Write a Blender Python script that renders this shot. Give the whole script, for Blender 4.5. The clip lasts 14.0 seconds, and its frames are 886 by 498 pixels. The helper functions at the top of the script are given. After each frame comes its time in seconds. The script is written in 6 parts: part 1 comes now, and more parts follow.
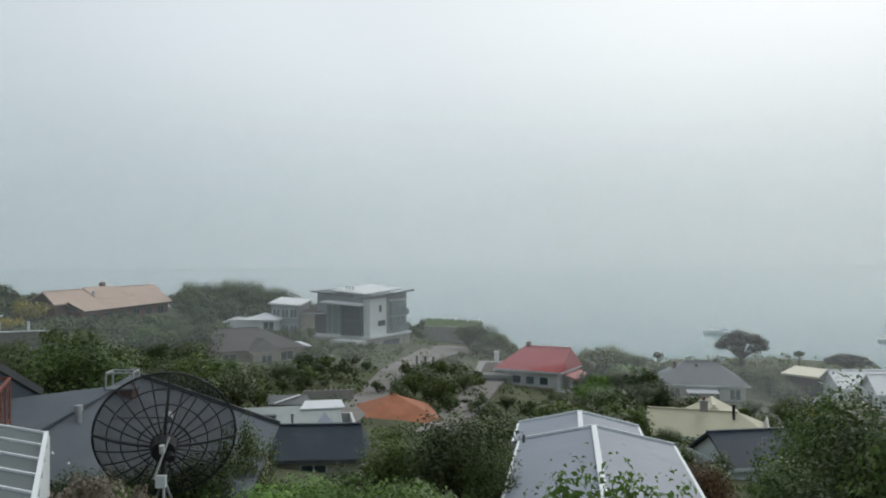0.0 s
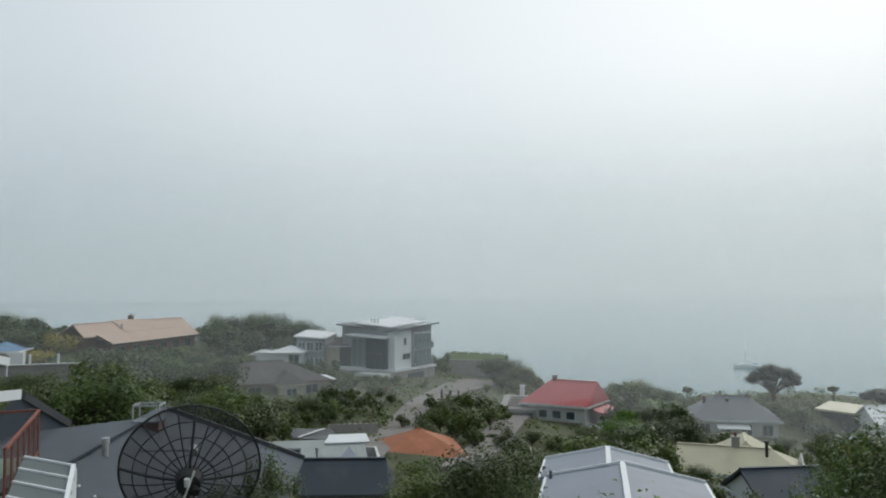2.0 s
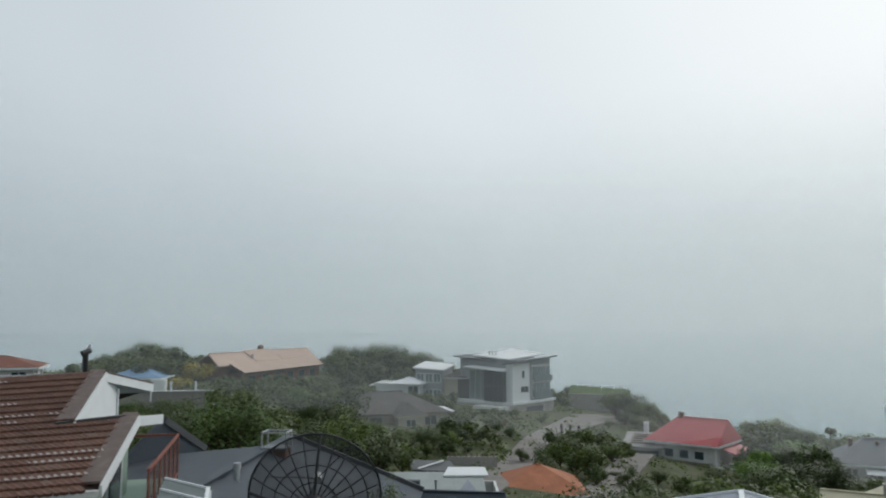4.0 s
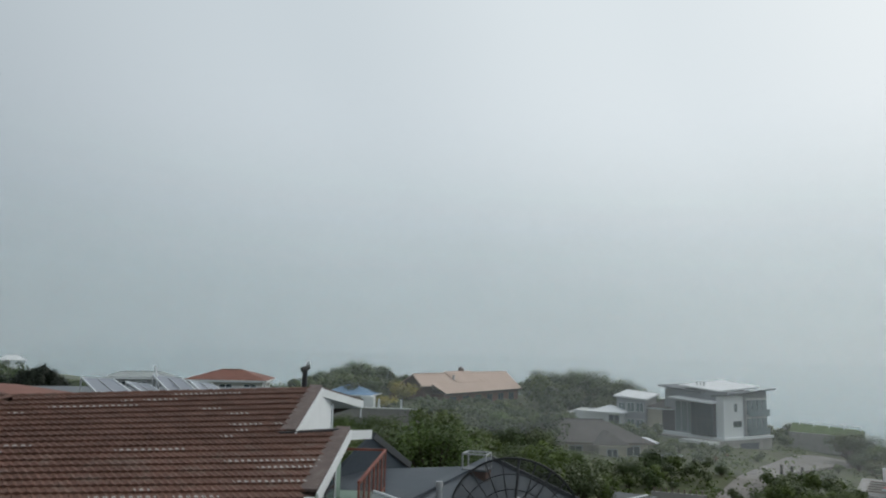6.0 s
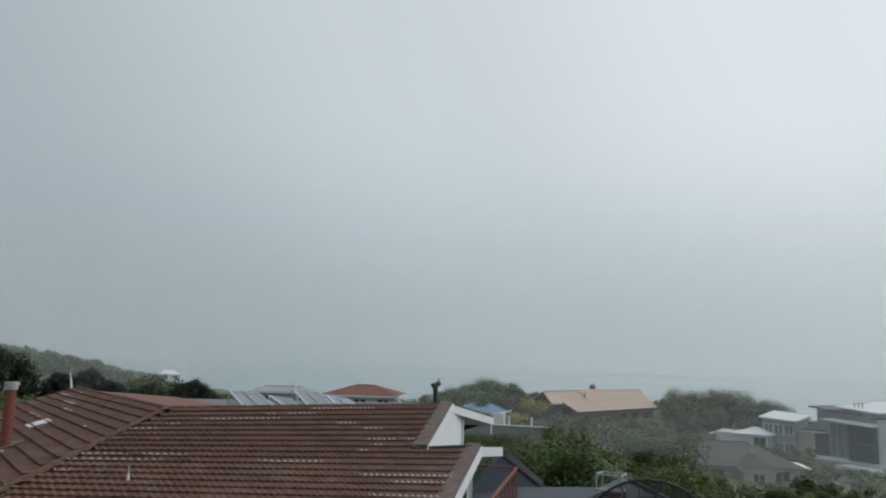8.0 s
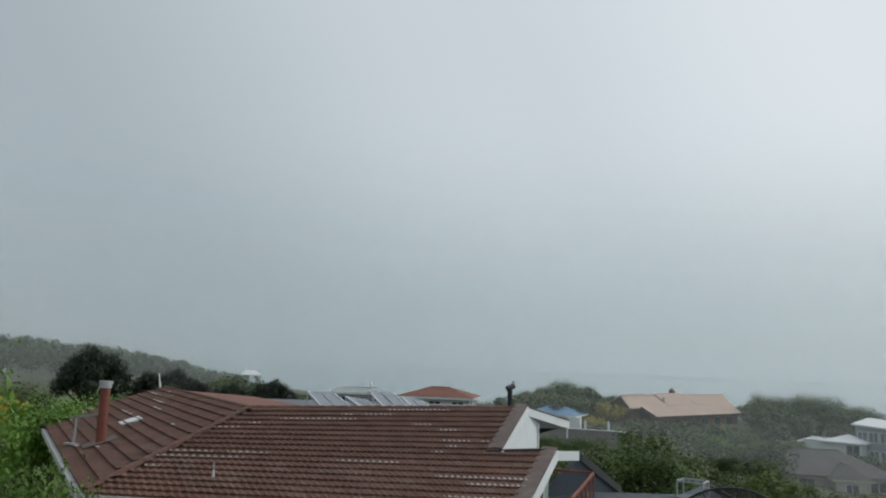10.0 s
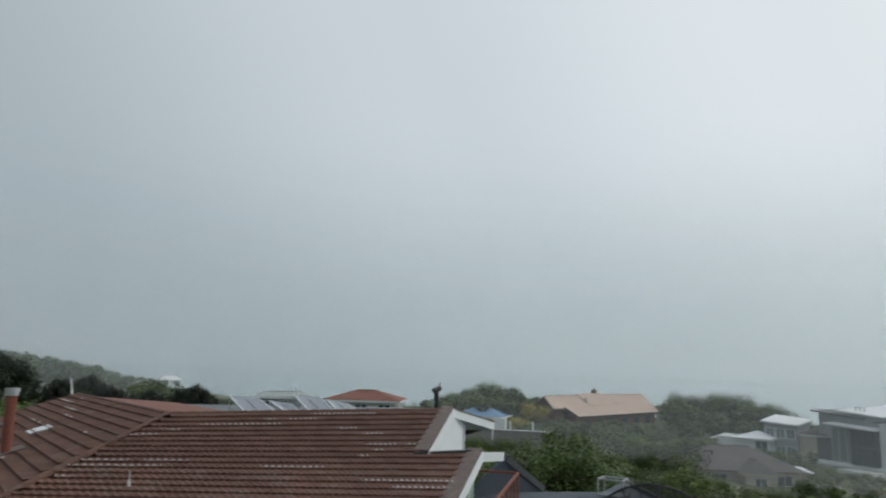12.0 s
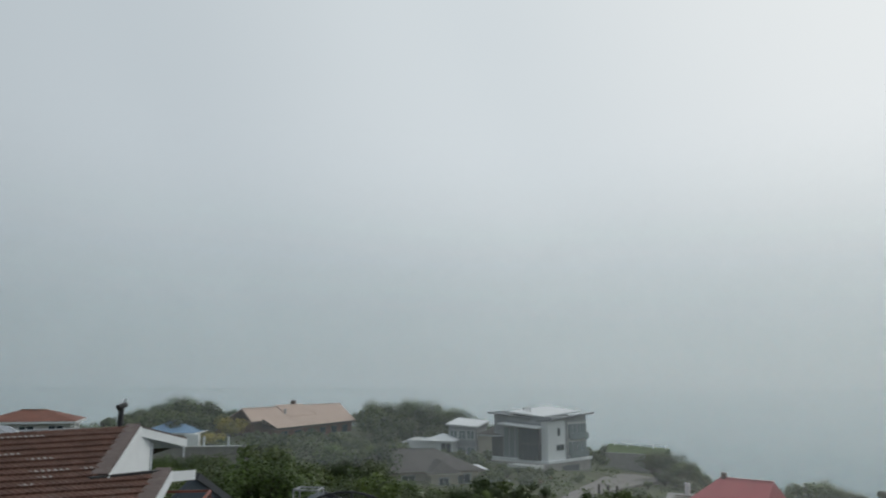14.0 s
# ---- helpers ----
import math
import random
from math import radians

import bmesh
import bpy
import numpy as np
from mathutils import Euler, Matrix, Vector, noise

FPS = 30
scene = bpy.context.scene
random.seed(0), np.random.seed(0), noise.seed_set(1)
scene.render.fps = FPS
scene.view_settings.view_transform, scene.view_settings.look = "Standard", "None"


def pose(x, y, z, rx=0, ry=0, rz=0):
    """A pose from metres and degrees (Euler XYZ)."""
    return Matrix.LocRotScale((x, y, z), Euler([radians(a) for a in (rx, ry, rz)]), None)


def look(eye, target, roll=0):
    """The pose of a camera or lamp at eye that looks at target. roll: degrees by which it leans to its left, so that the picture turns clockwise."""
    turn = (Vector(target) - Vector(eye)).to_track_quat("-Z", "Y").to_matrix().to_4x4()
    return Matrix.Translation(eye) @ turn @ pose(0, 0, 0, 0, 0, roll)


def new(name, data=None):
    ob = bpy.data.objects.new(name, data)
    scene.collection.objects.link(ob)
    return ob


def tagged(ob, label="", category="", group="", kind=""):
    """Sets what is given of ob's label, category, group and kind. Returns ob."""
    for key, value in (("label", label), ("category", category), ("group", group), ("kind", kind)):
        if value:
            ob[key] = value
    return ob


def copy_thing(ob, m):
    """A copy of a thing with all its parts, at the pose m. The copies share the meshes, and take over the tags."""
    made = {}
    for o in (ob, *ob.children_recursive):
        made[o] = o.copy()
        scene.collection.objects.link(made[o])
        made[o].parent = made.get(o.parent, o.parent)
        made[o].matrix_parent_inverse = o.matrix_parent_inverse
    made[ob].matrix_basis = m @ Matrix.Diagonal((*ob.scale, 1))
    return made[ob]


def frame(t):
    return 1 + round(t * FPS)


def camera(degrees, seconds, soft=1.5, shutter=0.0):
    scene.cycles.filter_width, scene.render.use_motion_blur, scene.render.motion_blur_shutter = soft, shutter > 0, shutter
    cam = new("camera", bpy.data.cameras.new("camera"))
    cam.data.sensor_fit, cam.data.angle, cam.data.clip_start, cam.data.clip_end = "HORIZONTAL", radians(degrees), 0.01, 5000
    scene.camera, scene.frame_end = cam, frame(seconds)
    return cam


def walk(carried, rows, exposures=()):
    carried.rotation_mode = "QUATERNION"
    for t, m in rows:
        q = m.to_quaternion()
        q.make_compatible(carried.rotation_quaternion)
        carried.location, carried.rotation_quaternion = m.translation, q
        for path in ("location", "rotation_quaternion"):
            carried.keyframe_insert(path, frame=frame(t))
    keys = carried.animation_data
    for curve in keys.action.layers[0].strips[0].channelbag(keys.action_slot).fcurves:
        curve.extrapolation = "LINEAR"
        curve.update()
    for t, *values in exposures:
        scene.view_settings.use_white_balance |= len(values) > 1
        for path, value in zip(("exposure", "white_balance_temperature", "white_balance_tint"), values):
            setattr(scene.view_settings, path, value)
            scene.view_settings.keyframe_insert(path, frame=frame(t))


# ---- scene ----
# camera: a hand-held pan from one spot on a hillside balcony; metres, the sea at z = 0
cam = camera(62.46, 14.0, soft=2.0, shutter=0.3)
EYE_Z = 36.0
ROWS = [(0, -0.00, 1.00, 0.30),
        (0.5, 0.08, 1.35, 0.27),
        (1, 0.35, 1.85, 0.23),
        (1.5, 1.20, 2.73, 0.29),
        (2, 1.94, 3.58, 0.35),
        (4.5, 14.86, 6.80, -0.21),
        (5, 19.05, 7.50, -0.71),
        (5.5, 23.25, 7.69, -1.17),
        (6, 26.44, 7.84, -1.39),
        (6.5, 28.79, 8.01, -1.34),
        (7, 31.16, 8.39, -1.40),
        (7.5, 33.75, 8.71, -1.46),
        (8, 36.43, 8.86, -1.66),
        (8.5, 39.31, 8.95, -1.80),
        (9, 42.19, 8.87, -2.04),
        (11.5, 41.81, 8.83, -1.60),
        (12, 36.50, 9.23, -1.50),
        (12.5, 30.14, 9.78, -1.33),
        (13, 24.31, 10.29, -1.29),
        (13.5, 19.19, 10.35, -1.09),
        (14, 13.67, 10.38, -0.13)]
walk(cam, [(t, pose(0, 0, EYE_Z, 90 + p, r, y)) for t, y, p, r in ROWS],
     exposures=[(0.0, 0.13), (2.0, 0.14), (5.0, 0.05), (9.0, 0.03), (11.5, 0.03), (12.5, 0.02), (13.2, -0.04), (14.0, -0.15)])

# ---- world, sun, exposure ----
SUN_AZ, SUN_EL = -34.0, 34.0          # degrees, azimuth counted to the left of +y


def way(az, el=0.0):
    a, e = radians(az), radians(el)
    return Vector((-math.sin(a) * math.cos(e), math.cos(a) * math.cos(e), math.sin(e)))


world = bpy.data.worlds.new("foggy_sky")
scene.world = world
world.use_nodes = True
wt = world.node_tree
wt.nodes.clear()


def wnode(kind, **values):
    n = wt.nodes.new(kind)
    for k, v in values.items():
        n.inputs[k].default_value = v
    return n


w_out = wt.nodes.new("ShaderNodeOutputWorld")
w_bg = wnode("ShaderNodeBackground", Strength=1.0)
w_sky = wt.nodes.new("ShaderNodeTexSky")
w_sky.sky_type, w_sky.sun_disc = "NISHITA", False
w_sky.sun_elevation, w_sky.sun_rotation = radians(SUN_EL), radians(-SUN_AZ)
w_geo = wt.nodes.new("ShaderNodeTexCoord")
w_dot = wt.nodes.new("ShaderNodeVectorMath")
w_dot.operation = "DOT_PRODUCT"
w_dot.inputs[1].default_value = way(SUN_AZ, SUN_EL)
wt.links.new(w_geo.outputs["Generated"], w_dot.inputs[0])
w_map = wt.nodes.new("ShaderNodeMapRange")
w_map.inputs["From Min"].default_value = -1.0
wt.links.new(w_dot.outputs["Value"], w_map.inputs["Value"])
w_ramp = wt.nodes.new("ShaderNodeValToRGB")
w_ramp.color_ramp.interpolation = "EASE"
FOG_SKY = [(0.0, (0.255, 0.285, 0.31)), (0.45, (0.36, 0.41, 0.445)), (0.72, (0.55, 0.61, 0.645)), (0.88, (0.675, 0.73, 0.755)), (1.0, (0.83, 0.865, 0.87))]
els = w_ramp.color_ramp.elements
els[0].position, els[0].color = FOG_SKY[0][0], (*FOG_SKY[0][1], 1)
els[1].position, els[1].color = FOG_SKY[-1][0], (*FOG_SKY[-1][1], 1)
for p, c in FOG_SKY[1:-1]:
    els.new(p).color = (*c, 1)
wt.links.new(w_map.outputs["Result"], w_ramp.inputs["Fac"])
# drifting unevenness of the fog
w_noise = wnode("ShaderNodeTexNoise", Scale=2.2, Detail=3.0, Roughness=0.5)
wt.links.new(w_geo.outputs["Generated"], w_noise.inputs["Vector"])
w_nmap = wnode("ShaderNodeMapRange")
w_nmap.inputs["To Min"].default_value, w_nmap.inputs["To Max"].default_value = 0.97, 1.03
wt.links.new(w_noise.outputs["Fac"], w_nmap.inputs["Value"])
w_mul = wt.nodes.new("ShaderNodeVectorMath")
w_mul.operation = "SCALE"
wt.links.new(w_ramp.outputs["Color"], w_mul.inputs[0])
wt.links.new(w_nmap.outputs["Result"], w_mul.inputs["Scale"])
w_sky_dim = wt.nodes.new("ShaderNodeVectorMath")
w_sky_dim.operation = "SCALE"
w_sky_dim.inputs["Scale"].default_value = 0.006
wt.links.new(w_sky.outputs["Color"], w_sky_dim.inputs[0])
w_add = wt.nodes.new("ShaderNodeVectorMath")
w_add.operation = "ADD"
wt.links.new(w_mul.outputs["Vector"], w_add.inputs[0])
wt.links.new(w_sky_dim.outputs["Vector"], w_add.inputs[1])
wt.links.new(w_add.outputs["Vector"], w_bg.inputs["Color"])
wt.links.new(w_bg.outputs["Background"], w_out.inputs["Surface"])

sun = new("sun", bpy.data.lights.new("sun", "SUN"))
sun.data.energy, sun.data.angle, sun.data.color = 0.9, radians(20), (1.0, 0.97, 0.92)
sun.matrix_world = look(way(SUN_AZ, SUN_EL) * 100, (0, 0, 0))


# ---- materials ----
def material(name, color, rough=0.8, vary=0.25, scale=3.0, fine=40.0, bump=0.15, metal=0.0, random_tint=0.0, stain=None, spec=0.4, translucent=0.0, stretch=(1, 1, 1)):
    """A surface with variation at two scales, fine relief and, where given, stains of another colour."""
    m = bpy.data.materials.new(name)
    m.use_nodes = True
    nt = m.node_tree
    b = nt.nodes["Principled BSDF"]
    link = nt.links.new
    co = nt.nodes.new("ShaderNodeTexCoord")
    mp = nt.nodes.new("ShaderNodeMapping")
    mp.inputs["Scale"].default_value = stretch
    link(co.outputs["Object"], mp.inputs["Vector"])
    big = nt.nodes.new("ShaderNodeTexNoise")
    big.inputs["Scale"].default_value, big.inputs["Detail"].default_value = scale, 5
    small = nt.nodes.new("ShaderNodeTexNoise")
    small.inputs["Scale"].default_value, small.inputs["Detail"].default_value = fine, 3
    link(mp.outputs["Vector"], big.inputs["Vector"])
    link(mp.outputs["Vector"], small.inputs["Vector"])
    mixn = nt.nodes.new("ShaderNodeMath")
    mixn.operation = "ADD"
    link(big.outputs["Fac"], mixn.inputs[0])
    link(small.outputs["Fac"], mixn.inputs[1])
    last = mixn.outputs[0]
    lo, hi = 1 - vary, 1 + vary
    rng = nt.nodes.new("ShaderNodeMapRange")
    rng.inputs["From Min"].default_value, rng.inputs["From Max"].default_value = 0.65, 1.35
    rng.inputs["To Min"].default_value, rng.inputs["To Max"].default_value = lo, hi
    link(last, rng.inputs["Value"])
    factor = rng.outputs["Result"]
    if random_tint:
        info = nt.nodes.new("ShaderNodeObjectInfo")
        r2 = nt.nodes.new("ShaderNodeMapRange")
        r2.inputs["To Min"].default_value, r2.inputs["To Max"].default_value = 1 - random_tint, 1 + random_tint
        link(info.outputs["Random"], r2.inputs["Value"])
        mul = nt.nodes.new("ShaderNodeMath")
        mul.operation = "MULTIPLY"
        link(factor, mul.inputs[0])
        link(r2.outputs["Result"], mul.inputs[1])
        factor = mul.outputs[0]
    col = nt.nodes.new("ShaderNodeVectorMath")
    col.operation = "SCALE"
    col.inputs[0].default_value = color
    link(factor, col.inputs["Scale"])
    out = col.outputs["Vector"]
    if stain:
        s_col, amount, s_scale = stain
        sn = nt.nodes.new("ShaderNodeTexNoise")
        sn.inputs["Scale"].default_value, sn.inputs["Detail"].default_value = s_scale, 6
        sn.inputs["Roughness"].default_value = 0.7
        link(mp.outputs["Vector"], sn.inputs["Vector"])
        sr = nt.nodes.new("ShaderNodeMapRange")
        sr.inputs["From Min"].default_value, sr.inputs["From Max"].default_value = 0.52, 0.68
        sr.inputs["To Max"].default_value = amount
        link(sn.outputs["Fac"], sr.inputs["Value"])
        mx = nt.nodes.new("ShaderNodeMix")
        mx.data_type = "RGBA"
        mx.inputs["B"].default_value = (*s_col, 1)
        mx.inputs[7].default_value = (*s_col, 1)
        link(sr.outputs["Result"], mx.inputs[0])
        link(out, mx.inputs[6])
        out = mx.outputs[2]
    link(out, b.inputs["Base Color"])
    b.inputs["Roughness"].default_value = rough
    b.inputs["Metallic"].default_value = metal
    b.inputs["Specular IOR Level"].default_value = spec
    if translucent:
        b.inputs["Subsurface Weight"].default_value = 0.0
    if bump:
        bp = nt.nodes.new("ShaderNodeBump")
        bp.inputs["Strength"].default_value, bp.inputs["Distance"].default_value = bump, 0.02
        link(last, bp.inputs["Height"])
        link(bp.outputs["Normal"], b.inputs["Normal"])
    return m


def leaf_material(name, dark, light, gloss=0.45):
    """Foliage: each leaf of a crown takes its own shade between two greens; light passes through a little."""
    m = bpy.data.materials.new(name)
    m.use_nodes = True
    nt = m.node_tree
    link = nt.links.new
    b = nt.nodes["Principled BSDF"]
    geo = nt.nodes.new("ShaderNodeNewGeometry")
    info = nt.nodes.new("ShaderNodeObjectInfo")
    mx = nt.nodes.new("ShaderNodeMix")
    mx.data_type = "RGBA"
    mx.inputs[6].default_value, mx.inputs[7].default_value = (*dark, 1), (*light, 1)
    # leaves of one bough go together, with a lesser difference from leaf to leaf
    co = nt.nodes.new("ShaderNodeTexCoord")
    bough = nt.nodes.new("ShaderNodeTexNoise")
    bough.inputs["Scale"].default_value, bough.inputs["Detail"].default_value = 0.55, 3
    link(co.outputs["Object"], bough.inputs["Vector"])
    spread = nt.nodes.new("ShaderNodeMapRange")
    for k, v in zip(("From Min", "From Max", "To Min", "To Max"), (0.3, 0.7, 0.0, 0.72)):
        spread.inputs[k].default_value = v
    link(bough.outputs["Fac"], spread.inputs["Value"])
    own = nt.nodes.new("ShaderNodeMath")
    own.operation = "MULTIPLY_ADD"
    own.inputs[1].default_value = 0.28
    link(geo.outputs["Random Per Island"], own.inputs[0])
    link(spread.outputs["Result"], own.inputs[2])
    link(own.outputs["Value"], mx.inputs[0])
    r2 = nt.nodes.new("ShaderNodeMapRange")
    r2.inputs["To Min"].default_value, r2.inputs["To Max"].default_value = 0.7, 1.3
    link(info.outputs["Random"], r2.inputs["Value"])
    sc = nt.nodes.new("ShaderNodeVectorMath")
    sc.operation = "SCALE"
    link(mx.outputs[2], sc.inputs[0])
    link(r2.outputs["Result"], sc.inputs["Scale"])
    link(sc.outputs["Vector"], b.inputs["Base Color"])
    b.inputs["Roughness"].default_value = gloss
    b.inputs["Specular IOR Level"].default_value = 0.3
    tr = nt.nodes.new("ShaderNodeBsdfTranslucent")
    link(sc.outputs["Vector"], tr.inputs["Color"])
    ms = nt.nodes.new("ShaderNodeMixShader")
    ms.inputs["Fac"].default_value = 0.25
    link(b.outputs["BSDF"], ms.inputs[1])
    link(tr.outputs["BSDF"], ms.inputs[2])
    link(ms.outputs["Shader"], nt.nodes["Material Output"].inputs["Surface"])
    return m


def glass_material(name, color=(0.05, 0.07, 0.08), rough=0.06):
    m = bpy.data.materials.new(name)
    m.use_nodes = True
    b = m.node_tree.nodes["Principled BSDF"]
    b.inputs["Base Color"].default_value = (*color, 1)
    b.inputs["Roughness"].default_value = rough
    b.inputs["Specular IOR Level"].default_value = 0.6
    return m


def fog_material(name, alpha, low, high, seed, lift):
    """A thin veil of droplets: scatters the sky's light both ways, lets the rest through, thins out upwards and in patches."""
    m = bpy.data.materials.new(name)
    m.use_nodes = True
    nt = m.node_tree
    nt.nodes.clear()
    link = nt.links.new
    out = nt.nodes.new("ShaderNodeOutputMaterial")
    tp = nt.nodes.new("ShaderNodeBsdfTransparent")
    df = nt.nodes.new("ShaderNodeBsdfDiffuse")
    tl = nt.nodes.new("ShaderNodeBsdfTranslucent")
    for n in (df, tl):
        n.inputs["Color"].default_value = (0.95, 0.985, 1.0, 1)
    half = nt.nodes.new("ShaderNodeMixShader")
    half.inputs["Fac"].default_value = 0.5
    link(df.outputs["BSDF"], half.inputs[1])
    link(tl.outputs["BSDF"], half.inputs[2])
    co = nt.nodes.new("ShaderNodeTexCoord")
    sep = nt.nodes.new("ShaderNodeSeparateXYZ")
    link(co.outputs["Object"], sep.inputs["Vector"])
    fall = nt.nodes.new("ShaderNodeMapRange")
    fall.interpolation_type = "SMOOTHSTEP"
    for k, v in zip(("From Min", "From Max", "To Min", "To Max"), (low, high, 1.0, 0.0)):
        fall.inputs[k].default_value = v
    link(sep.outputs["Z"], fall.inputs["Value"])
    nz = nt.nodes.new("ShaderNodeTexNoise")
    nz.noise_dimensions = "4D"
    nz.inputs["W"].default_value, nz.inputs["Scale"].default_value, nz.inputs["Detail"].default_value = seed, 0.012, 2
    link(co.outputs["Object"], nz.inputs["Vector"])
    nr = nt.nodes.new("ShaderNodeMapRange")
    for k, v in zip(("From Min", "From Max", "To Min", "To Max"), (0.0, 1.0, 0.72 * alpha, 1.28 * alpha) if lift < 10 else (0.0, 1.0, 0.98 * alpha, 1.02 * alpha)):
        nr.inputs[k].default_value = v
    link(nz.outputs["Fac"], nr.inputs["Value"])
    foot = nt.nodes.new("ShaderNodeMapRange")
    foot.interpolation_type = "SMOOTHSTEP"
    for k, v in zip(("From Min", "From Max", "To Min", "To Max"), (0.0, lift, 0.0, 1.0)):
        foot.inputs[k].default_value = v
    link(sep.outputs["Z"], foot.inputs["Value"])
    both = nt.nodes.new("ShaderNodeMath")
    both.operation = "MULTIPLY"
    link(fall.outputs["Result"], both.inputs[0])
    link(foot.outputs["Result"], both.inputs[1])
    # the mist lies thickest over the slope towards the point and leaves the near gardens clear
    drift = nt.nodes.new("ShaderNodeMapRange")
    drift.interpolation_type = "SMOOTHSTEP"
    for k, v in zip(("From Min", "From Max", "To Min", "To Max"), (40.0, 88.0, 0.35 if lift < 10 else 0.99, 1.2 if lift < 10 else 1.0)):
        drift.inputs[k].default_value = v
    link(sep.outputs["Y"], drift.inputs["Value"])
    thick = nt.nodes.new("ShaderNodeMath")
    thick.operation = "MULTIPLY"
    link(both.outputs["Value"], thick.inputs[0])
    link(drift.outputs["Result"], thick.inputs[1])
    mul = nt.nodes.new("ShaderNodeMath")
    mul.operation, mul.use_clamp = "MULTIPLY", True
    link(nr.outputs["Result"], mul.inputs[0])
    link(thick.outputs["Value"], mul.inputs[1])
    ms = nt.nodes.new("ShaderNodeMixShader")
    link(mul.outputs[0], ms.inputs["Fac"])
    link(tp.outputs["BSDF"], ms.inputs[1])
    link(half.outputs["Shader"], ms.inputs[2])
    link(ms.outputs["Shader"], out.inputs["Surface"])
    return m


def screen_material(name, color, open_share):
    """Fine perforated sheet: part metal, part holes too small to see singly."""
    m = bpy.data.materials.new(name)
    m.use_nodes = True
    nt = m.node_tree
    b = nt.nodes["Principled BSDF"]
    b.inputs["Base Color"].default_value = (*color, 1)
    b.inputs["Roughness"].default_value = 0.6
    tp = nt.nodes.new("ShaderNodeBsdfTransparent")
    ms = nt.nodes.new("ShaderNodeMixShader")
    ms.inputs["Fac"].default_value = open_share
    nt.links.new(b.outputs["BSDF"], ms.inputs[1])
    nt.links.new(tp.outputs["BSDF"], ms.inputs[2])
    nt.links.new(ms.outputs["Shader"], nt.nodes["Material Output"].inputs["Surface"])
    return m


M = {}
M["screen"] = screen_material("black_perforated_mesh", (0.014, 0.014, 0.015), 0.5)
M["soil"] = material("grassy_earth", (0.075, 0.085, 0.04), 0.95, 0.45, 0.25, 3.0, 0.4, stain=((0.10, 0.14, 0.045), 0.8, 0.12))
M["lawn"] = material("mown_grass", (0.07, 0.11, 0.034), 0.95, 0.3, 0.6, 20, 0.4)
M["asphalt"] = material("worn_concrete_drive", (0.21, 0.195, 0.18), 0.9, 0.2, 0.4, 12, 0.1, stain=((0.13, 0.12, 0.11), 0.6, 0.5))
M["road"] = material("grey_asphalt", (0.13, 0.13, 0.13), 0.9, 0.2, 0.4, 12, 0.1)
M["white"] = material("white_paint", (0.74, 0.77, 0.78), 0.55, 0.06, 1.5, 30, 0.03)
M["offwhite"] = material("weathered_white_paint", (0.60, 0.61, 0.59), 0.65, 0.12, 1.0, 25, 0.05)
M["cream"] = material("cream_weatherboard", (0.50, 0.46, 0.38), 0.7, 0.12, 1.0, 25, 0.05)
M["grey_wall"] = material("grey_cladding", (0.30, 0.32, 0.33), 0.6, 0.12, 1.0, 25, 0.05)
M["dark_wall"] = material("charcoal_cladding", (0.07, 0.075, 0.08), 0.5, 0.15, 1.0, 25, 0.05)
M["concrete"] = material("bare_concrete", (0.34, 0.33, 0.31), 0.9, 0.18, 0.8, 20, 0.1, stain=((0.2, 0.19, 0.18), 0.5, 0.7))
M["brick"] = material("dark_brick", (0.13, 0.075, 0.06), 0.85, 0.25, 3, 20, 0.3)
M["slate"] = material("slate_grey_roof_paint", (0.050, 0.064, 0.080), 0.6, 0.14, 0.6, 14, 0.1, stain=((0.078, 0.088, 0.100), 0.5, 0.5), spec=0.3)
M["grey_roof"] = material("mid_grey_metal_roof", (0.13, 0.142, 0.158), 0.6, 0.12, 0.6, 14, 0.08)
M["pale_roof"] = material("pale_blue_grey_roof", (0.25, 0.275, 0.32), 0.55, 0.07, 0.5, 12, 0.05, stain=((0.21, 0.23, 0.27), 0.5, 0.7), spec=0.25)
M["white_roof"] = material("white_metal_roof", (0.72, 0.74, 0.75), 0.45, 0.06, 0.8, 12, 0.04)
M["pink_roof"] = material("faded_salmon_tile_roof", (0.46, 0.35, 0.29), 0.8, 0.14, 0.5, 6, 0.3)
M["red_roof"] = material("red_painted_roof", (0.50, 0.12, 0.125), 0.55, 0.12, 0.5, 10, 0.08, stain=((0.52, 0.17, 0.15), 0.5, 0.4))
M["orange_roof"] = material("orange_clay_tiles", (0.36, 0.135, 0.07), 0.8, 0.3, 0.8, 12, 0.3)
M["brown_roof"] = material("brown_tile_roof", (0.20, 0.085, 0.06), 0.8, 0.2, 0.8, 12, 0.3)
M["tan_roof"] = material("pale_khaki_metal_roof", (0.46, 0.43, 0.30), 0.55, 0.1, 0.6, 12, 0.06)
M["blue_roof"] = material("blue_metal_roof", (0.13, 0.25, 0.40), 0.5, 0.1, 0.6, 12, 0.06)
M["hazel_roof"] = material("grey_brown_shingle_roof", (0.10, 0.092, 0.085), 0.85, 0.2, 0.8, 10, 0.2)
M["tile"] = material("brown_concrete_tile", (0.115, 0.060, 0.045), 0.75, 0.3, 1.2, 30, 0.35, random_tint=0.16, stain=((0.20, 0.165, 0.14), 0.45, 1.7), spec=0.25)
M["tile_base"] = material("dark_tile_underlay", (0.06, 0.038, 0.03), 0.9, 0.2, 1.2, 20, 0.2)
M["screen_pale"] = screen_material("rusty_wire_mesh", (0.16, 0.08, 0.06), 0.72)
